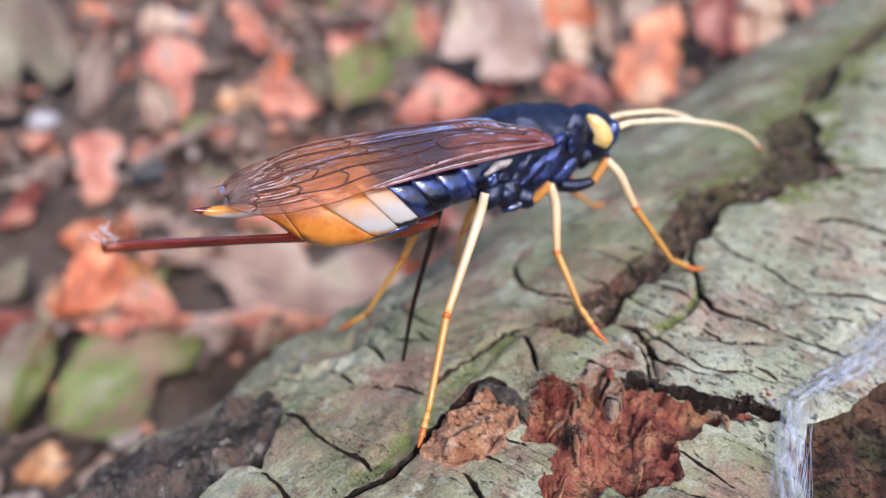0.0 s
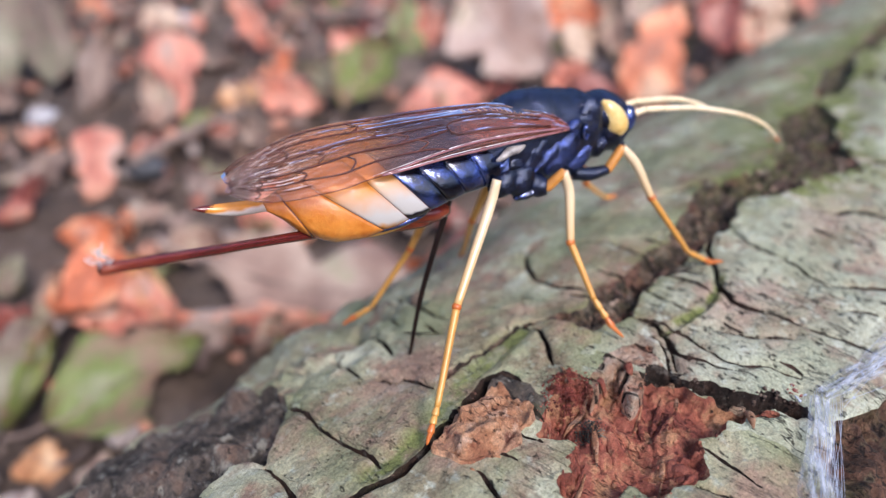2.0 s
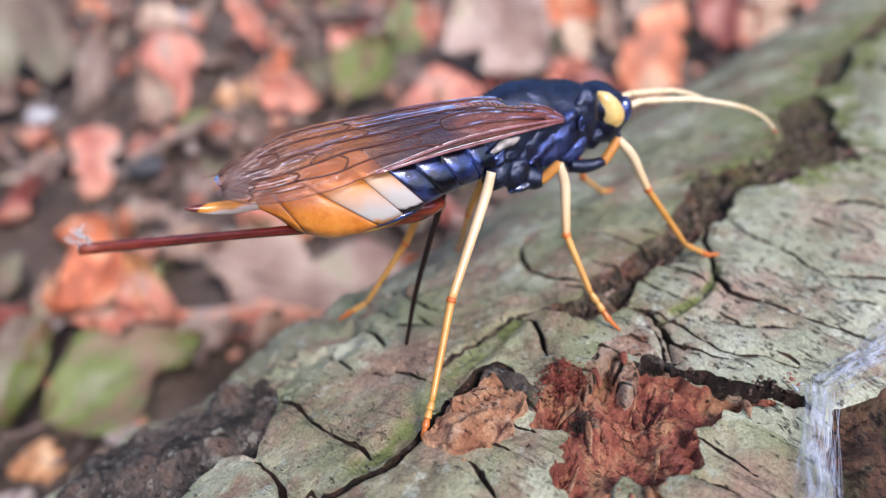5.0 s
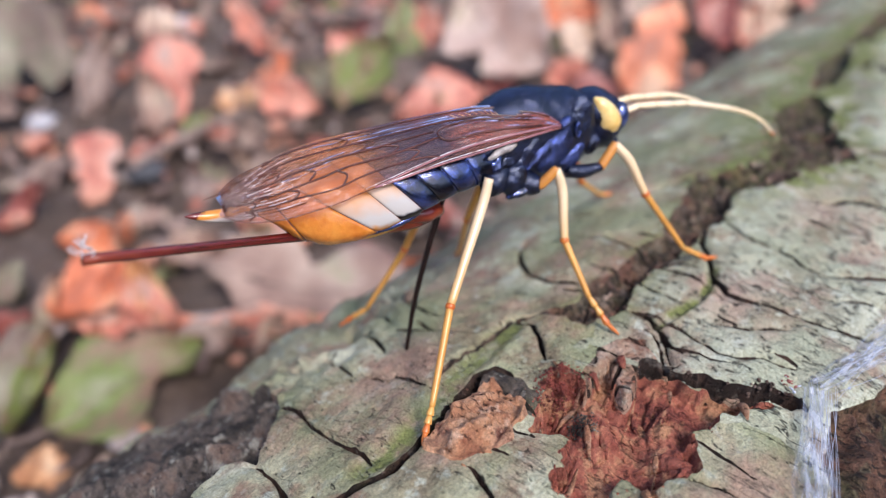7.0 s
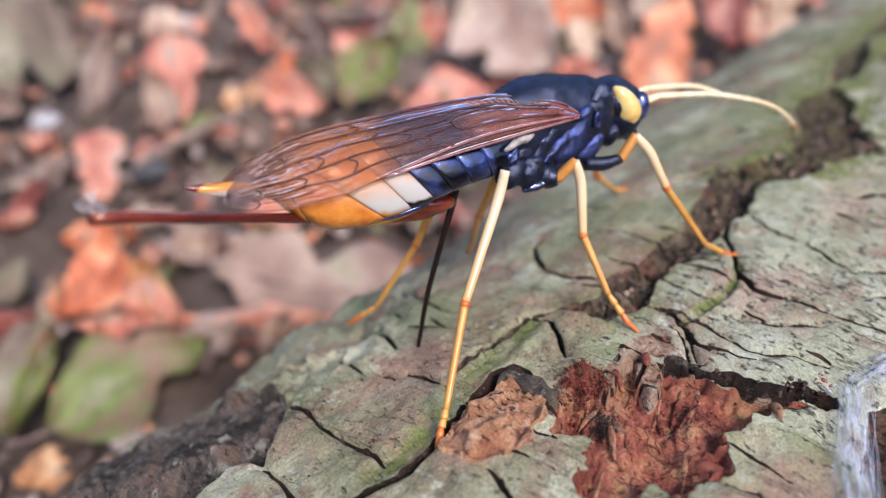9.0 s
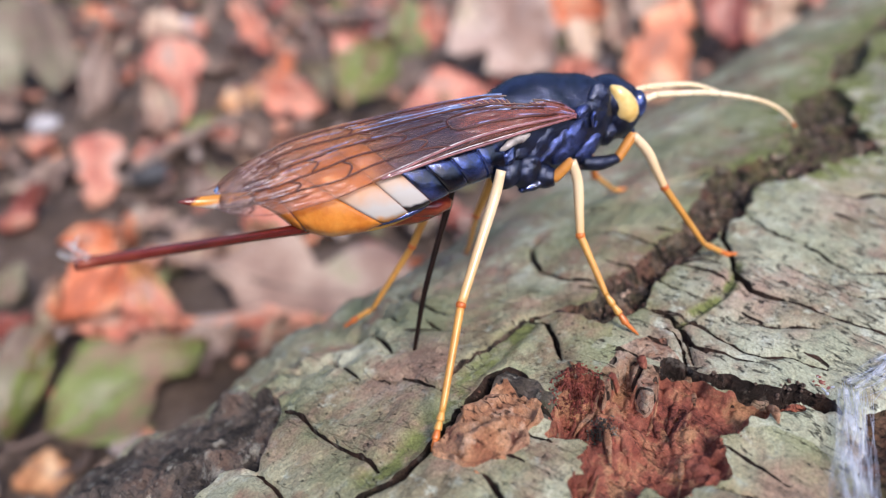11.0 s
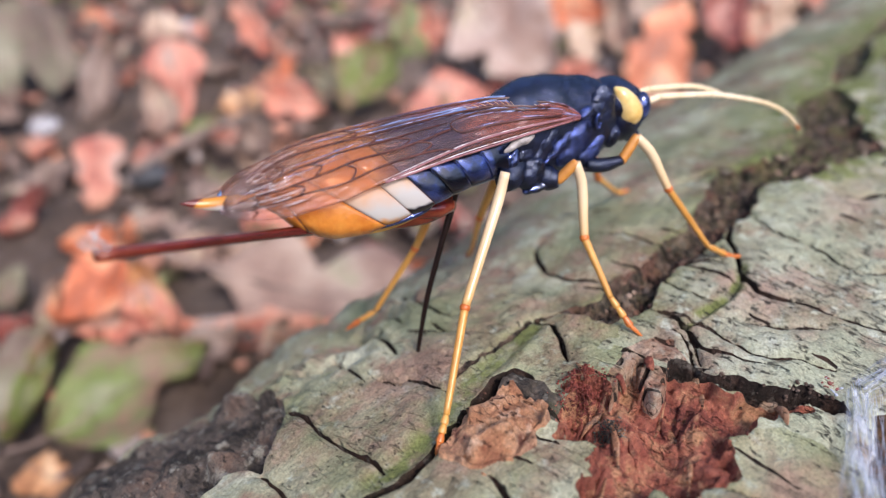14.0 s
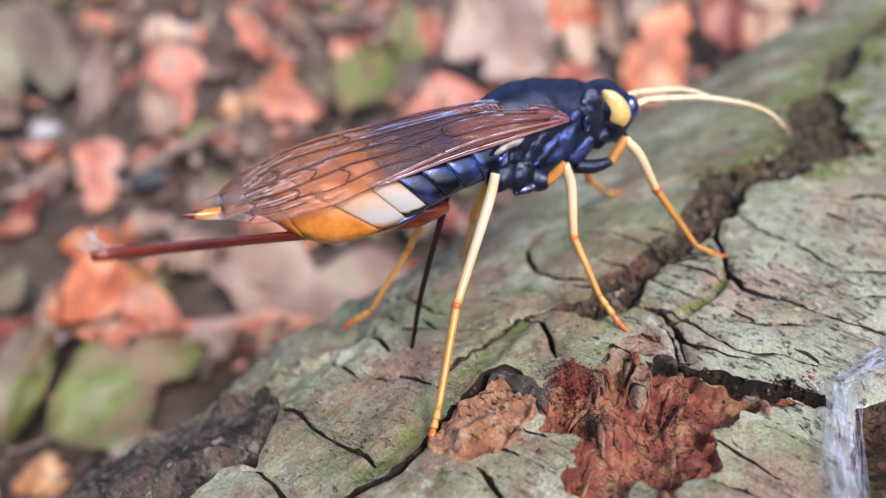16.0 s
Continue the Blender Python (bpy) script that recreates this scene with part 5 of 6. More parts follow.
def wing(wasp, side):
    """A folded forewing: side is -1 for the right, 1 for the left. The front edge hangs low along the flank, the hind edge meets over the back."""
    low = [(1.93, 3.00, 14.10), (-2.33, 2.90, 14.15), (-4.71, 2.85, 14.14), (-7.48, 2.85, 14.21), (-9.26, 2.85, 14.18), (-11.44, 2.90, 14.13), (-13.91, 2.90, 14.08), (-15.53, 2.90, 13.89), (-17.42, 2.80, 13.87), (-19.23, 2.70, 13.94), (-20.93, 2.60, 14.31), (-22.02, 2.50, 14.80), (-22.67, 2.40, 15.31)]
    high = [(2.09, 2.80, 14.46), (0.90, 2.30, 15.37), (-1.16, 1.30, 15.94), (-2.59, 0.50, 16.43), (-5.21, 0.10, 16.70), (-8.83, 0.10, 17.02), (-11.87, 0.20, 17.19), (-13.97, 0.40, 17.37), (-15.99, 0.60, 17.48), (-17.99, 0.90, 17.43), (-19.63, 1.30, 17.07), (-20.88, 1.70, 16.68), (-21.98, 2.10, 16.06), (-22.69, 2.38, 15.40)]
    if side > 0:
        low = [(2.2 + (x - 2.2) * 0.97, y * 0.55, z - 0.55) for x, y, z in low]
        high = [(2.2 + (x - 2.2) * 0.97, y, z - 0.5) for x, y, z in high]
    def rows_of(line):
        fine = np.array(smooth_path(line, 12))
        return [np.array([np.interp(q, np.linspace(0, 1, len(fine)), fine[:, c]) for c in range(3)]) for q in np.linspace(0, 1, 61)]
    a, b = rows_of(low), rows_of(high)
    n = 110
    turn_to = 60 / 45  # the vein map below counts 45 steps from root to tip
    off = 0.0 if side < 0 else -0.30

    def at(i, v):
        p = a[i] * (1 - v) + b[i] * v
        f = i / 60
        belly = 0.30 * math.sin(math.pi * v) * min(1, f * 7.5) * min(1, (1 - f) * 6)
        # fine fan pleats, deeper towards the tip
        wave = noise.noise(Vector((f * 9, v * 5, 2.0 + side)))
        pleat = (abs(math.sin(v * 40 + 5 * f + 2.2 * wave)) - 0.6) * (0.012 + 0.075 * min(1, max(0, f - 0.38) / 0.2) * min(1, (1 - f) * 8)) * math.sin(math.pi * v) ** 0.4
        dent = 0.17 * noise.noise(Vector((f * 13, v * 5, 7.0 + side))) * math.sin(math.pi * v)
        y = p[1] + belly * 0.6 + (pleat + dent) * 0.7
        z = p[2] + belly * 0.7 + (pleat + dent) * 0.6 + off
        return Vector((p[0], side * y, z))
    rows = [[at(i, j / n) for j in range(n + 1)] for i in range(len(a))]
    verts = [p * MM for r in rows for p in r] + [(p - Vector((0, -side * 0.02, 0.03))) * MM for r in rows for p in r]
    k, o = n + 1, len(rows) * (n + 1)
    faces = []
    for i in range(len(rows) - 1):
        for j in range(n):
            q = i * k + j
            faces += [(q, q + k, q + k + 1, q + 1), (q + o, q + 1 + o, q + k + 1 + o, q + k + o)]
    ob = part("wing", (verts, faces), WING, wasp, "amber smoky see-through folded wing")

    def vein(points, r0, r1, material=None):
        path = []
        for m, (i, v) in enumerate(smooth_path(points, 4)):
            i *= turn_to
            i0 = int(min(max(i, 0), len(a) - 1.001))
            p = at(i0, v).lerp(at(i0 + 1, v), i - i0)
            t = m / (4 * (len(points) - 1))
            path.append((p.x, p.y + side * 0.03, p.z + 0.03, r0 + (r1 - r0) * t))
        part("vein", tube(path, 6, 1), material or (COSTA if r0 > 0.09 else VEIN), ob)
    # twin front veins, then the long veins, cross veins and the fine fan at the tip
    vein([(0, 0.02), (8, 0.0), (16, 0.0), (21, 0.0)], 0.12, 0.07)
    vein([(0, 0.30), (6, 0.22), (12, 0.14), (17, 0.07), (21, 0.01)], 0.12, 0.06)
    vein([(0, 0.16), (6, 0.11), (12, 0.07), (18, 0.03)], 0.06, 0.03, RIM)
    vein([(21, 0.0), (30, 0.0), (38, 0.0), (44.5, 0.05)], 0.035, 0.02)
    # highlights along the front veins, drawn as two pale lines
    vein([(1, 0.07), (8, 0.05), (16, 0.025), (21, 0.02)], 0.035, 0.03, GLINT)
    vein([(1, 0.33), (6, 0.255), (12, 0.17), (17, 0.10), (22, 0.03)], 0.03, 0.025, GLINT)
    vein([(13, 0.14), (16, 0.22), (20, 0.24), (26, 0.20), (31, 0.24)], 0.075, 0.06)
    vein([(2, 0.48), (8, 0.42), (13, 0.40), (14.5, 0.62), (11, 0.70), (4, 0.70)], 0.085, 0.065)
    vein([(14, 0.5), (18, 0.42), (24, 0.44), (30, 0.40), (36, 0.42), (40, 0.46)], 0.085, 0.055)
    vein([(15, 0.62), (20, 0.60), (26, 0.62), (32, 0.60), (38, 0.62)], 0.075, 0.055)
    vein([(4, 0.80), (12, 0.78), (20, 0.76), (28, 0.80), (35, 0.82)], 0.075, 0.055)
    vein([(2, 0.94), (12, 0.95), (24, 0.94), (34, 0.97)], 0.075, 0.055)
    for i, v0, v1 in ((17, 0.24, 0.43), (19, 0.42, 0.60), (22, 0.60, 0.77), (25, 0.21, 0.44), (29, 0.42, 0.61), (31.5, 0.24, 0.40), (33, 0.61, 0.81), (38, 0.05, 0.24), (37.5, 0.24, 0.44), (24, 0.77, 0.93)):
        vein([(i, v0), (i - 0.9, (v0 + v1) / 2), (i + 0.5, v1)], 0.065, 0.06)
    vein([(31, 0.24), (35, 0.24), (38, 0.22)], 0.065, 0.05)
    for m in range(17):
        v = 0.14 + 0.05 * m
        vein([(33 - abs(m - 7) * 0.4 + (m * 7 % 4), v), (38.5, v + 0.003 * m), (43.4, v + 0.004 * m)], 0.025, 0.015)
        # highlight on a pleat, drawn as a short pale streak
        vein([(30 + (m * 5 % 7) * 0.8, v + 0.022), (34 + (m * 3 % 5) * 0.9, v + 0.024)], 0.016, 0.028, GLINT)
    for m in range(13):
        vein([(4.5 + 0.7 * m, 0.80), (5.4 + 0.7 * m, 0.88)], 0.020, 0.008, AMBER)
    if side < 0:
        part("frayed_edge", tube([(-21.6, -1.75, 16.45, 0.03), (-22.4, -1.95, 16.42, 0.05), (-23.3, -2.0, 16.42, 0.02)], 6), RIM, ob, "thin dark frayed wing edge")
    return ob


def abdomen_section(x):
    """Top, bottom and half width of the abdomen along its length, from the waist to the tail."""
    keys = [(-3.0, 15.0, 10.6, 2.5), (-5.0, 14.8, 10.45, 2.75), (-6.8, 14.5, 10.3, 2.9), (-8.5, 14.35, 9.9, 3.0), (-10, 14.3, 9.4, 3.0), (-12, 14.3, 8.95, 2.95), (-14, 14.3, 8.5, 2.8), (-16, 14.1, 8.6, 2.5), (-17, 13.85, 9.0, 2.2),
            (-18.2, 13.35, 9.8, 1.75), (-19.0, 12.85, 10.8, 1.25), (-19.7, 12.5, 11.4, 0.85), (-20.2, 12.35, 11.75, 0.6)]
    at = [k[0] for k in keys][::-1]
    return [float(np.interp(x, at, [k[c] for k in keys][::-1])) for c in (1, 2, 3)]


def abdomen_point(t, a, grow):
    """A point on the body at the seam position t, whose seams sweep forward towards the belly."""
    lean = float(np.interp(t, [-20.2, -19, -16.3, -13.1, -11.1, -7, -3], [0.3, 0.6, 1.3, 0.9, 0.9, 0.6, 0.25]))
    x = t
    for _ in range(6):
        top, low, w = abdomen_section(x)
        wide = top - 0.72 * (top - low)
        s, c = math.sin(a), math.cos(a)
        z = wide + (top - wide if s > 0 else wide - low) * s * grow
        y = w * grow * c * (1 if s > 0 else abs(c) ** 0.35)
        x += 0.7 * (t - lean * (z - 12.3) - x)
    return Vector((x, y, z))


def build_abdomen(wasp):
    A = ABDOMEN_AT
    cuts = [-3.0, -5.3, -7.3, -9.2, -11.1, -13.1, -16.3, -19.0, -20.2]
    cream, black = (0.46, 0.44, 0.42), (0.006, 0.007, 0.014)
    mats = [GLOSS, GLOSS, GLOSS, GLOSS, two_tone("cream_over_black_band", cream, black, 10.75 - A.z, 0.12, ((0.62, 0.28, 0.06), 12.4 - A.z, 0.8)), two_tone("cream_over_orange_ring", cream, (0.60, 0.24, 0.045), 10.1 - A.z, 0.15, ((0.60, 0.24, 0.045), 11.75 - A.z, 0.9)), ORANGE, ORANGE]
    ob = None
    for k, (x0, x1) in enumerate(zip(cuts, cuts[1:])):
        loops = []
        for t in np.linspace(x0, x1, 10):
            f = (t - x0) / (x1 - x0)
            g = 0.955 + 0.05 * max(0, math.sin(math.pi * min(1, 0.08 + f * 0.86))) ** 0.6
            if f > 0.98 and k < 7:
                g -= 0.012
            loops.append([(abdomen_point(t, 2 * math.pi * m / 48, g) - A) * MM for m in range(48)])
        seam = [[p.x / MM, p.y / MM, p.z / MM] for p in loops[-1]]
        if ob is None:
            ob = part("abdomen", rings(loops), mats[k], wasp, "glossy black, cream and orange banded abdomen")
            ob.location = A * MM
        else:
            part("segment", rings(loops), mats[k], ob)
        if 2 < k < 7:
            c = Vector((sum(p[0] for p in seam) / 48, 0, sum(p[2] for p in seam) / 48))
            part("segment_rim", tube([(*(c + (Vector(p) - c) * 1.003), 0.04) for p in seam + seam[:2]], 6, 1), RIM, ob, "dark rim between two segments")
    rel = lambda *p: [(q[0] - A.x, q[1] - A.y, q[2] - A.z, *q[3:]) for q in p]
    part("tail_horn", tube(rel((-18.6, 0, 12.1, 0.75), (-20.0, 0, 12.0, 0.42), (-21.6, 0, 12.1, 0.46), (-23.0, 0, 12.3, 0.36), (-23.9, 0, 12.5, 0.18)), 14), two_tone("orange_over_white_horn", (0.66, 0.26, 0.035), (0.70, 0.62, 0.58), 12.12 - A.z, 0.12), ob, "orange spear-shaped tail horn, whitish below")
    part("horn_tip", tube(rel((-23.2, 0, 12.36, 0.31), (-23.9, 0, 12.5, 0.19), (-24.4, 0, 12.6, 0.03)), 12), RUST, ob, "red-brown point of the horn")
    for side in (-1, 1):
        part("belly_plate", tube(rel((-9.4, side * 1.3, 9.6, 0.06), (-10.8, side * 1.55, 9.4, 0.24), (-12.6, side * 1.5, 9.1, 0.24), (-14.6, side * 1.2, 8.85, 0.06)), 12), BELLY, ob, "pale yellow belly plate")
        part("belly_streak", tube(rel((-9.0, side * 2.1, 10.5, 0.10), (-10.0, side * 2.35, 10.1, 0.20), (-11.4, side * 2.3, 9.75, 0.22), (-12.6, side * 2.1, 9.5, 0.16), (-14.0, side * 1.8, 9.25, 0.05)), 10), GLOSS, ob, "glossy black belly plate")
    part("ovipositor_base", join(blob((-8.5 - A.x, 0, 9.3 - A.z), (2.2, 1.25, 0.85), rough=0.2, turn=(0, 8, 0)), tube(rel((-6.6, 0, 9.7, 0.2), (-7.4, 0, 9.2, 0.6), (-8.6, 0, 8.85, 0.8), (-10, 0, 8.75, 0.7), (-12, 0, 8.8, 0.5), (-14.5, 0, 9.1, 0.15)), 14)), RUST, ob, "dark red-brown base of the egg-laying drill")
    return ob


def build_sheath(wasp):
    A = SHEATH_AT
    rel = lambda *p: [(q[0] - A.x, q[1] - A.y, q[2] - A.z, *q[3:]) for q in p]
    line = [Vector((-14.2, 0, 9.5)), Vector((-15.0, 0, 9.35)), Vector((-16.6, 0, 9.45)), Vector((-21, 0, 10.25)), Vector((-26, 0, 11.2)), Vector((-30.9, 0, 12.15))]
    ob = part("ovipositor_sheath", tube(rel(*[(*p, r) for p, r in zip(line, (0.1, 0.42, 0.38, 0.28, 0.29, 0.34))]), 12), RUST, wasp, "red-brown rod-shaped drill sheath held straight back")
    ob.location = A * MM
    for side in (-1, 1):
        part("sheath_rib", tube(rel(*[(p.x, side * 0.20, p.z + 0.16, 0.12) for p in line[2:]]), 6), RUST, ob)
    rng = random.Random(5)
    for k in range(10):
        b = Vector((-30.7 + rng.uniform(-0.3, 0.5), rng.uniform(-0.3, 0.3), 12.3 + rng.uniform(0, 0.3)))
        e = b + Vector((rng.uniform(-0.7, 0.2), rng.uniform(-0.3, 0.3), rng.uniform(0.1, 0.9)))
        part("fluff_fibre", tube(rel((*b, 0.03), (*((b + e) / 2 + Vector((rng.uniform(-.2, .2), 0, rng.uniform(-.2, .2)))), 0.05), (*e, 0.03)), 5, 2), FLUFF, ob)
    return ob


def build_wasp():
    wasp = thing("wood_wasp", pose(6.2 * MM, 47.6 * MM, 55.0 * MM, -8, 0, 30), "large black and yellow wood wasp drilling into a log", "insect")
    part("thorax", loft([(-4.8, 0, 13.2, 2.1, 2.0), (-3.2, 0, 13.0, 2.5, 2.9), (-1.4, 0, 12.9, 2.55, 3.8), (0.2, 0, 13.0, 2.55, 3.85), (2.0, 0, 12.9, 2.55, 3.7), (3.8, 0, 12.8, 2.5, 3.4), (5.2, 0, 12.9, 2.4, 3.0), (6.2, 0, 12.9, 2.0, 2.3)], 64, 9, 0, 0.10), BLACK, wasp, "velvety blue-black thorax")
    part("pronotum", wrinkled(blob((4.9, 0, 13.5), (1.95, 2.5, 2.5), 90, 60, 0.06, (0, -14, 0)), 0.03), BLACK, wasp)
    part("back_plate", wrinkled(blob((0.8, 0, 14.6), (3.2, 2.1, 2.2), 80, 50, 0.06), 0.03), BLACK, wasp)
    for side in (-1, 1):
        for x, y, z, r, turn, mat in ((4.75, 2.0, 14.3, (1.1, 0.55, 1.4), 15, BLACK), (2.0, 2.2, 12.25, (1.25, 0.60, 2.0), 46, SHEEN), (0.55, 2.35, 12.3, (0.42, 0.45, 1.7), 50, SHEEN),
                                       (-0.55, 2.15, 12.5, (0.85, 0.55, 1.7), 46, BLACK), (-2.2, 2.05, 12.5, (0.75, 0.6, 1.5), 38, BLACK), (3.75, 2.0, 11.3, (0.8, 0.6, 1.4), 42, SHEEN), (-3.3, 1.95, 12.1, (0.7, 0.75, 1.3), 20, GLOSS),
                                       (-1.7, 2.15, 10.9, (1.15, 0.9, 1.35), 24, BLACK), (-1.1, 2.4, 9.95, (1.45, 0.6, 0.42), -14, GLOSS), (6.0, 1.7, 11.6, (0.6, 0.6, 0.9), 30, BLACK)):
            part("flank_plate", wrinkled(blob((x, side * y, z), r, 72, 52, 0.14, (0, turn, 0)), 0.05, 0.4), mat, wasp)
        part("breathing_pore", tube([(3.95 + 0.34 * math.cos(q) * 0.6, side * 2.62, 13.35 + 0.5 * math.sin(q), 0.13) for q in np.linspace(0.4, 6.0, 9)], 8), GLOSS, wasp)
        part("tegula", blob((2.6, side * 2.8, 14.25), (0.65, 0.4, 0.42), 16, 10, 0.1, (0, -30, 0)), SHEEN, wasp)
        part("cream_spot", blob((-2.9, side * 2.65, 13.45), (1.3, 0.35, 0.34), 16, 10, 0.2, (0, -8, 0)), MEMBRANE, wasp, "pale membrane behind the wing base")
    rng = random.Random(8)
    fuzz = []
    for k in range(420):
        x, a = rng.uniform(-3.4, 5.6), rng.gauss(0, 0.75)
        if k % 4 == 0:
            x, a = rng.uniform(-4.5, -1.5), math.pi + rng.gauss(0.5, 0.5)
        top = float(np.interp(x, [-4.8, -3.2, -1.4, 0.2, 2.0, 3.8, 5.2, 6.2], [15.1, 15.85, 16.6, 16.8, 16.55, 16.15, 15.85, 15.2])) - 13.0
        way = Vector((rng.gauss(-0.25, 0.3), -math.sin(a), math.cos(a))).normalized()
        root = Vector((x, -2.5 * math.sin(a), 13.0 + top * math.cos(a)))
        ln = rng.uniform(0.12, 0.38)
        fuzz.append(tube([(*(root - way * 0.15), 0.016), (*(root + way * ln * 0.6), 0.012), (*(root + way * ln + Vector((-0.12, 0, 0))), 0.004)], 4, 1))
    part("hair", join(*fuzz), BLACK, wasp, "fine dark hairs on the thorax")["kind"] = "stuff"
    head = part("head", join(blob((8.0, 0, 12.7), (1.95, 2.3, 2.35), 32, 20, 0.08, (0, 12, 0)), blob((7.45, 0, 13.65), (1.8, 2.2, 1.8), 32, 20, 0.08, (0, 12, 0))), BLACK, wasp, "round black head")
    for side in (-1, 1):
        part("cheek_patch", tube([(6.55, side * 1.35, 15.0, 0.15), (7.0, side * 1.5, 14.45, 0.62), (7.5, side * 1.55, 13.65, 0.92), (7.85, side * 1.55, 12.85, 1.0), (7.95, side * 1.55, 12.2, 0.66), (7.98, side * 1.45, 11.75, 0.15)], 20, 6), YELLOW, head, "pale yellow crescent patch behind the eye")
        part("eye", blob((8.95, side * 1.55, 13.1), (0.75, 0.72, 1.15), 24, 16, 0, (0, 8, 0)), GLOSS, head, "glossy dark compound eye")
        part("jaw", blob((8.8, side * 0.7, 10.8), (0.7, 0.6, 0.6), 16, 10, 0.1), BLACK, head)
    for pts in ([(9.7, -0.8, 13.0, 0.30), (11.5, -0.9, 13.2, 0.26), (16.8, -1, 12.3, 0.24), (21, -1, 11.1, 0.22), (24.6, -1, 9.8, 0.19), (27.4, -1, 8.2, 0.16), (29.2, -1, 6.5, 0.10)],
                [(9.8, 0.8, 13.2, 0.30), (12.2, 1.0, 13.3, 0.26), (17.5, 1.4, 12.4, 0.23), (21, 1.6, 11.1, 0.17), (22.6, 1.8, 10.3, 0.09)]):
        ant = part("antenna", tube(pts[:2], 10), LEGPALE, wasp, "long pale yellow jointed antenna")
        path = smooth_path(pts[1:], 3)
        for a, b in zip(path, path[1:]):
            v = np.array(b) - np.array(a)
            part("antennal_segment", tube([(*a[:3], a[3] * 0.93), (*(a[:3] + v[:3] * 0.8), a[3] * 1.02), (*b[:3], b[3] * 0.96)], 8, 2), LEGPALE if a[3] > 0.13 else LEGRED, ant)
    P = two_tone("pale_to_yellow_shin", (0.74, 0.56, 0.35), (0.62, 0.34, 0.09), 6.8, 2.8)
    Y, O = LEGYELLOW, shade("dull_orange_thigh", [(0.3, (0.42, 0.16, 0.03)), (0.7, (0.62, 0.28, 0.06))], scale=500, fine=3000, rough=0.3, bump=0.2, depth=0.00005, blend=0.1)
    leg(wasp, [(-4.4, -3.1, 11.9), (-5.3, -3.4, 10.1), (-9.9, -6, 4.85), (-13.6, -9.2, 0.1), (-14.6, -9.9, -1.1), (-15.1, -10.2, -1.7)], ((-2.6, -1.6, 11.6), (-4.2, -2.6, 10.9), 1.0), (BLACK, P))
    leg(wasp, [(1.2, -3.5, 11.2), (1.5, -3.8, 9.6), (0.75, -5, 6.1), (1.06, -7.5, 2.23), (1.7, -8.9, 0.3), (2.3, -9.6, -0.6)], ((-0.9, -1.9, 10.6), (0.1, -3.0, 10.1), 0.85), (O, P))
    leg(wasp, [(7.3, -3.0, 11.5), (8.2, -3.6, 10.2), (9.29, -4.5, 7.25), (12.46, -6, 1.94), (14.9, -6.4, 0.3), (16.4, -6.6, 0.0)], ((3.1, -2.3, 10.2), (6.0, -2.9, 10.0), 0.52), (O, P))
    leg(wasp, [(-4.4, 3.1, 11.9), (-5.6, 3.6, 9.2), (-7.9, 5, 4.02), (-10.9, 8, -2.2), (-12.4, 9.4, -3.6), (-13.2, 9.8, -4.2)], ((-2.6, 1.6, 11.6), (-4.2, 2.6, 10.9), 1.0), (BLACK, Y))
    leg(wasp, [(-0.4, 3.2, 10.6), (-1.0, 3.8, 8.0), (-1.83, 5, 4.83), (-0.5, 9, -0.1), (0.2, 11.0, -1.8), (0.6, 11.9, -2.6)], ((0.2, 1.7, 10.6), (-0.4, 2.6, 9.8), 1.1), (O, Y))
    leg(wasp, [(7.3, 3.0, 11.3), (9.2, 4.4, 8.2), (11.5, 6, 4.4), (15.6, 8.0, 1.2), (16.7, 8.2, 0.8), (17.8, 8.4, 0.6)], ((3.4, 1.9, 10.4), (5.4, 2.9, 10.3), 0.75), (O, LEGRED))
    part("ovipositor", tube([(-6.6, 0, 10.4, 0.36), (-7.3, 0, 8.3, 0.26), (-8.3, 0.05, 5.9, 0.22), (-9.75, 0.2, 2.0, 0.20), (-11.2, 0.28, -3.2, 0.14)], 10), DRILL, wasp, "thin black drill pushed into the bark")
    return wasp, build_abdomen(wasp), build_sheath(wasp), [wing(wasp, 1), wing(wasp, -1)]


WASP, ABDOMEN, SHEATH, WINGS = build_wasp()


# ---- what moves: the body sinks as the drill goes in, the abdomen pumps, the sheath swings, the wings droop ----
# seconds, shift along and up, in millimetres
BOB = [
    (0, 0, 0.27), (0.5, -0.04, 0.21), (1, -0.11, 0.05), (1.5, -0.11, 0.05), (2, -0.18, 0.21),
    (2.5, 0.07, -0.05), (3, 0.14, 0.05), (3.5, 0, 0), (4, 0.04, -0.05), (6.5, 0.04, -0.21),
    (7, 0.07, -0.16), (7.5, 0.11, -0.11), (8, 0.04, -0.27), (8.5, 0, -0.32), (9, -0.04, -0.43),
    (11.5, 0.07, -0.27), (12, -0.07, -0.37), (12.5, -0.04, -0.37), (13, -0.04, -0.32), (13.5, 0.04, -0.48),
    (14, -0.07, -0.43), (14.5, -0.07, -0.53), (15, -0.11, -0.43), (15.5, 0.18, -0.48), (16, 0.07, -0.53),
]
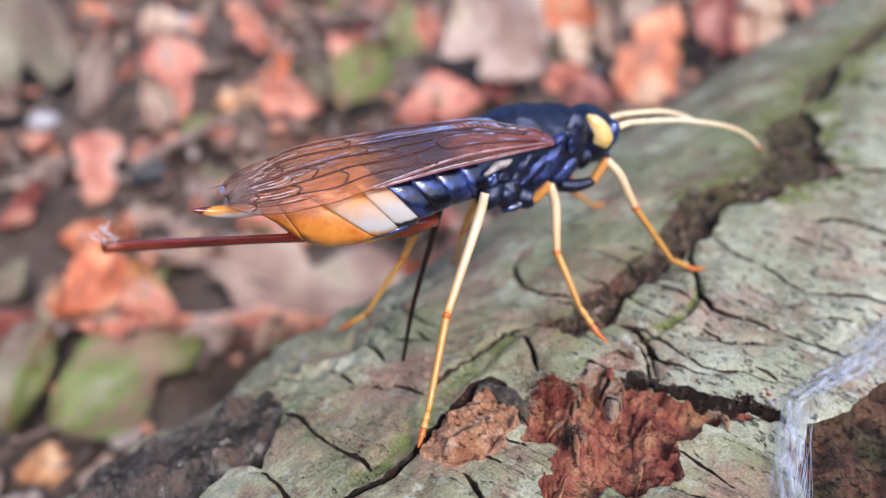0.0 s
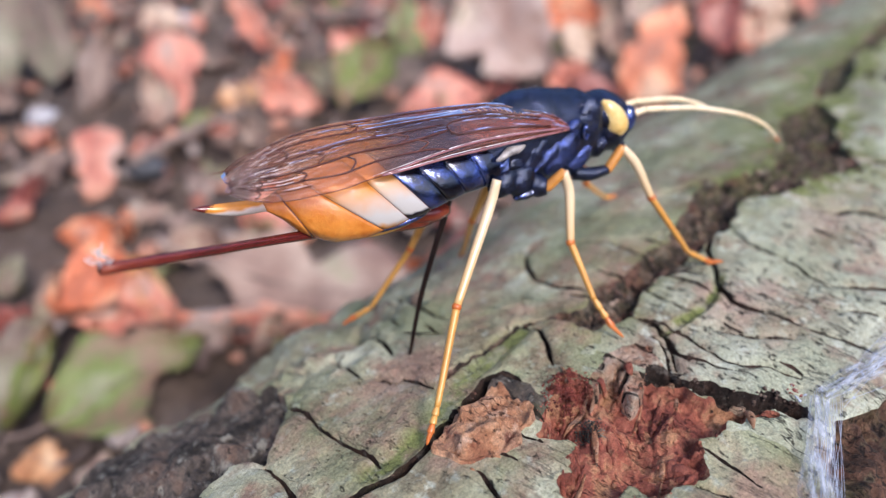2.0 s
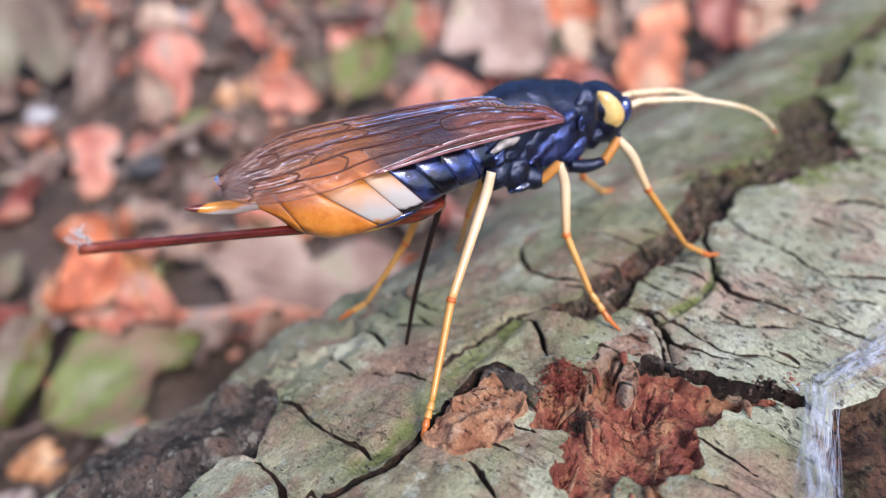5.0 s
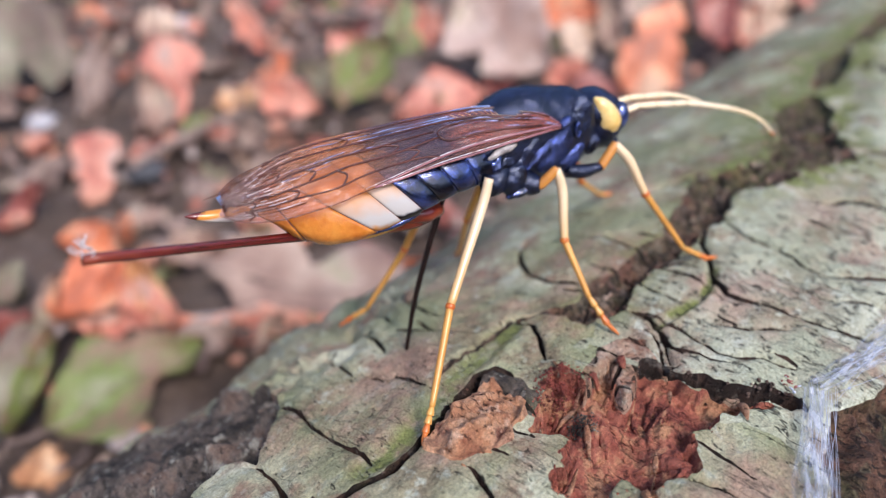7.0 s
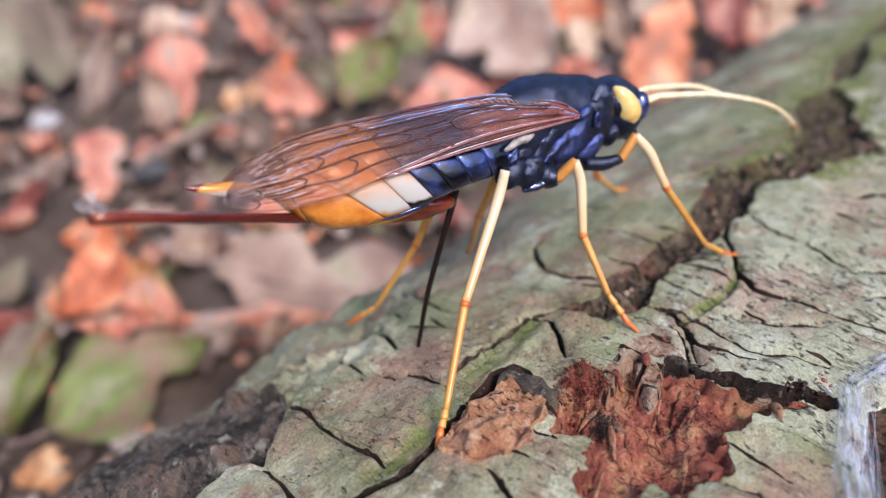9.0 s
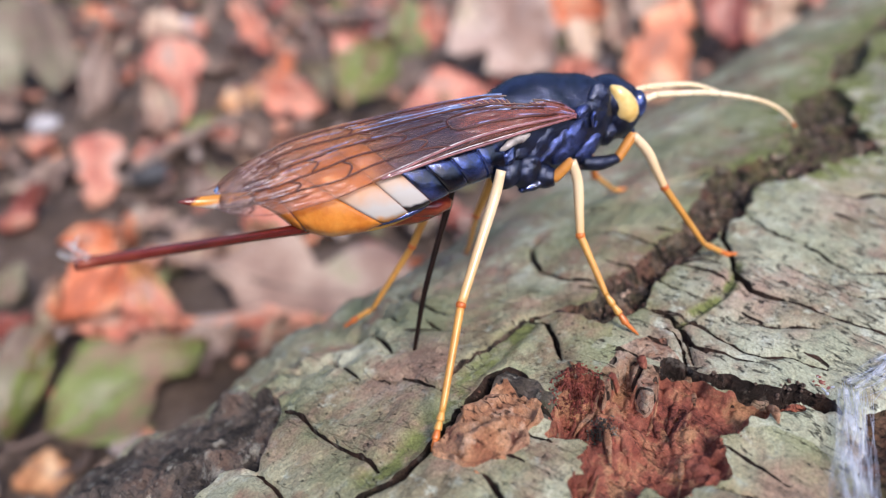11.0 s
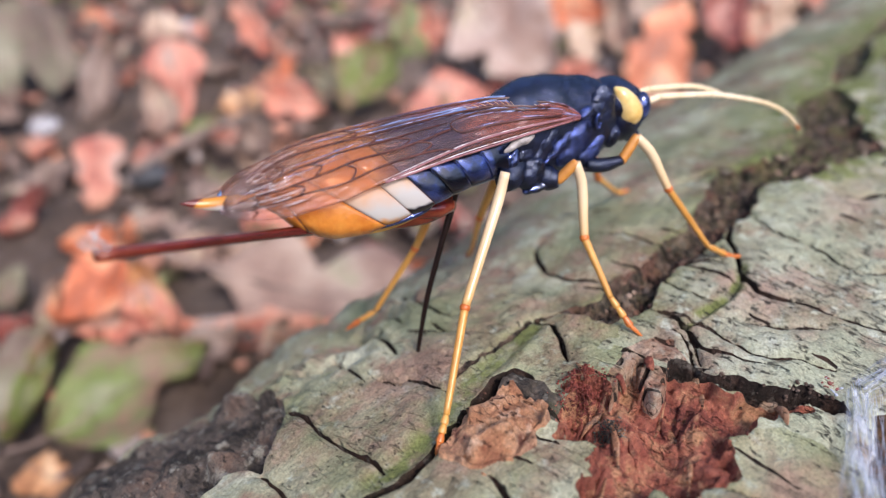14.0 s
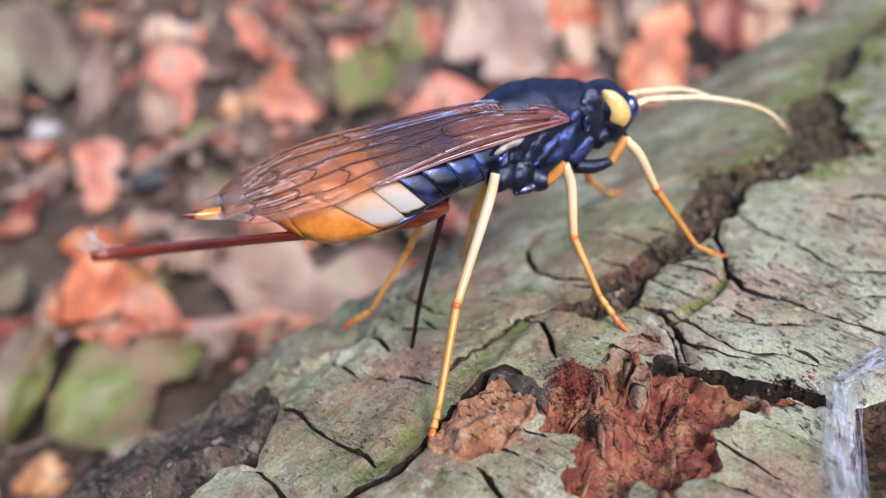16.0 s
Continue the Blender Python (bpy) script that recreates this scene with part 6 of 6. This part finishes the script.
# seconds, dip of the abdomen, dip and swing of the sheath against it, in degrees
PUMP = [
    (0, 7.1, 3.55, 20.2), (0.5, 4.7, 5.23, 23), (1, 5.3, 3.13, 23), (1.5, 5.8, -0.02, 22.9), (2, 4.3, -0.23, 18.6),
    (2.5, 4.1, 3.05, 14.4), (3, 1.5, 1.74, 8.7), (3.5, 0.2, -0.36, -0), (4, 3.2, -1.44, 4.3), (6.5, 3, 4.79, 15.9),
    (7, 3.5, 2.7, 14.4), (7.5, 3.2, 0.56, 15.8), (8, 6, 4.32, 18.8), (8.5, 5.4, 1.52, 18.7), (9, 7.2, 5.18, 23.1),
    (11.5, 3.8, 0.13, 18.6), (12, 2.8, 3.19, 22.9), (12.5, 3.9, 5.83, 25.9), (13, 4, 5.82, 25.9), (13.5, 6.5, 5.54, 23.1),
    (14, 5, 3.38, 25.8), (14.5, 5.7, -0.64, 20.1), (15, 4.7, 1.45, 21.5), (15.5, 4.4, 6.05, 20.2), (16, 3.2, 5.61, 23),
]
# seconds and droop of the folded wings, in degrees
DROOP = [
    (0, 1.3), (0.5, 0.5), (1, 0.4), (1.5, 1.1), (2, 0.7),
    (2.5, 0.1), (3, 0.6), (3.5, 0.1), (4, 0.3), (6.5, -2.9),
    (7, -2.4), (7.5, -2.8), (8, -1), (8.5, -1.4), (9, -1.8),
    (11.5, -2.7), (12, -3.5), (12.5, -3.1), (13, -2.7), (13.5, -2.8),
    (14, -2.7), (14.5, -3.2), (15, -2.9), (15.5, -3.1), (16, -3.1),
]
WING_ROOT = (2.2 * MM, 0, 14.0 * MM)


def motions():
    walk(WASP, [(t, pose((6.2 + dx) * MM, 47.6 * MM, (55.0 + dz) * MM, -8, 0, 30)) for t, dx, dz in BOB])
    abdomen, sheath = [], []
    for t, dip, tip, swing in PUMP:
        base = pose(*(ABDOMEN_AT * MM), 0, dip, 0)
        abdomen.append((t, base))
        at = base @ ((SHEATH_AT - ABDOMEN_AT) * MM)
        sheath.append((t, pose(*at) @ pose(0, 0, 0, 0, 0, swing) @ pose(0, 0, 0, 0, dip + tip, 0)))
    walk(ABDOMEN, abdomen)
    walk(SHEATH, sheath)
    for wing_ob in WINGS:
        walk(wing_ob, [(t, pose(*WING_ROOT, 0, droop, 0) @ pose(-WING_ROOT[0], 0, -WING_ROOT[2])) for t, droop in DROOP])


motions()
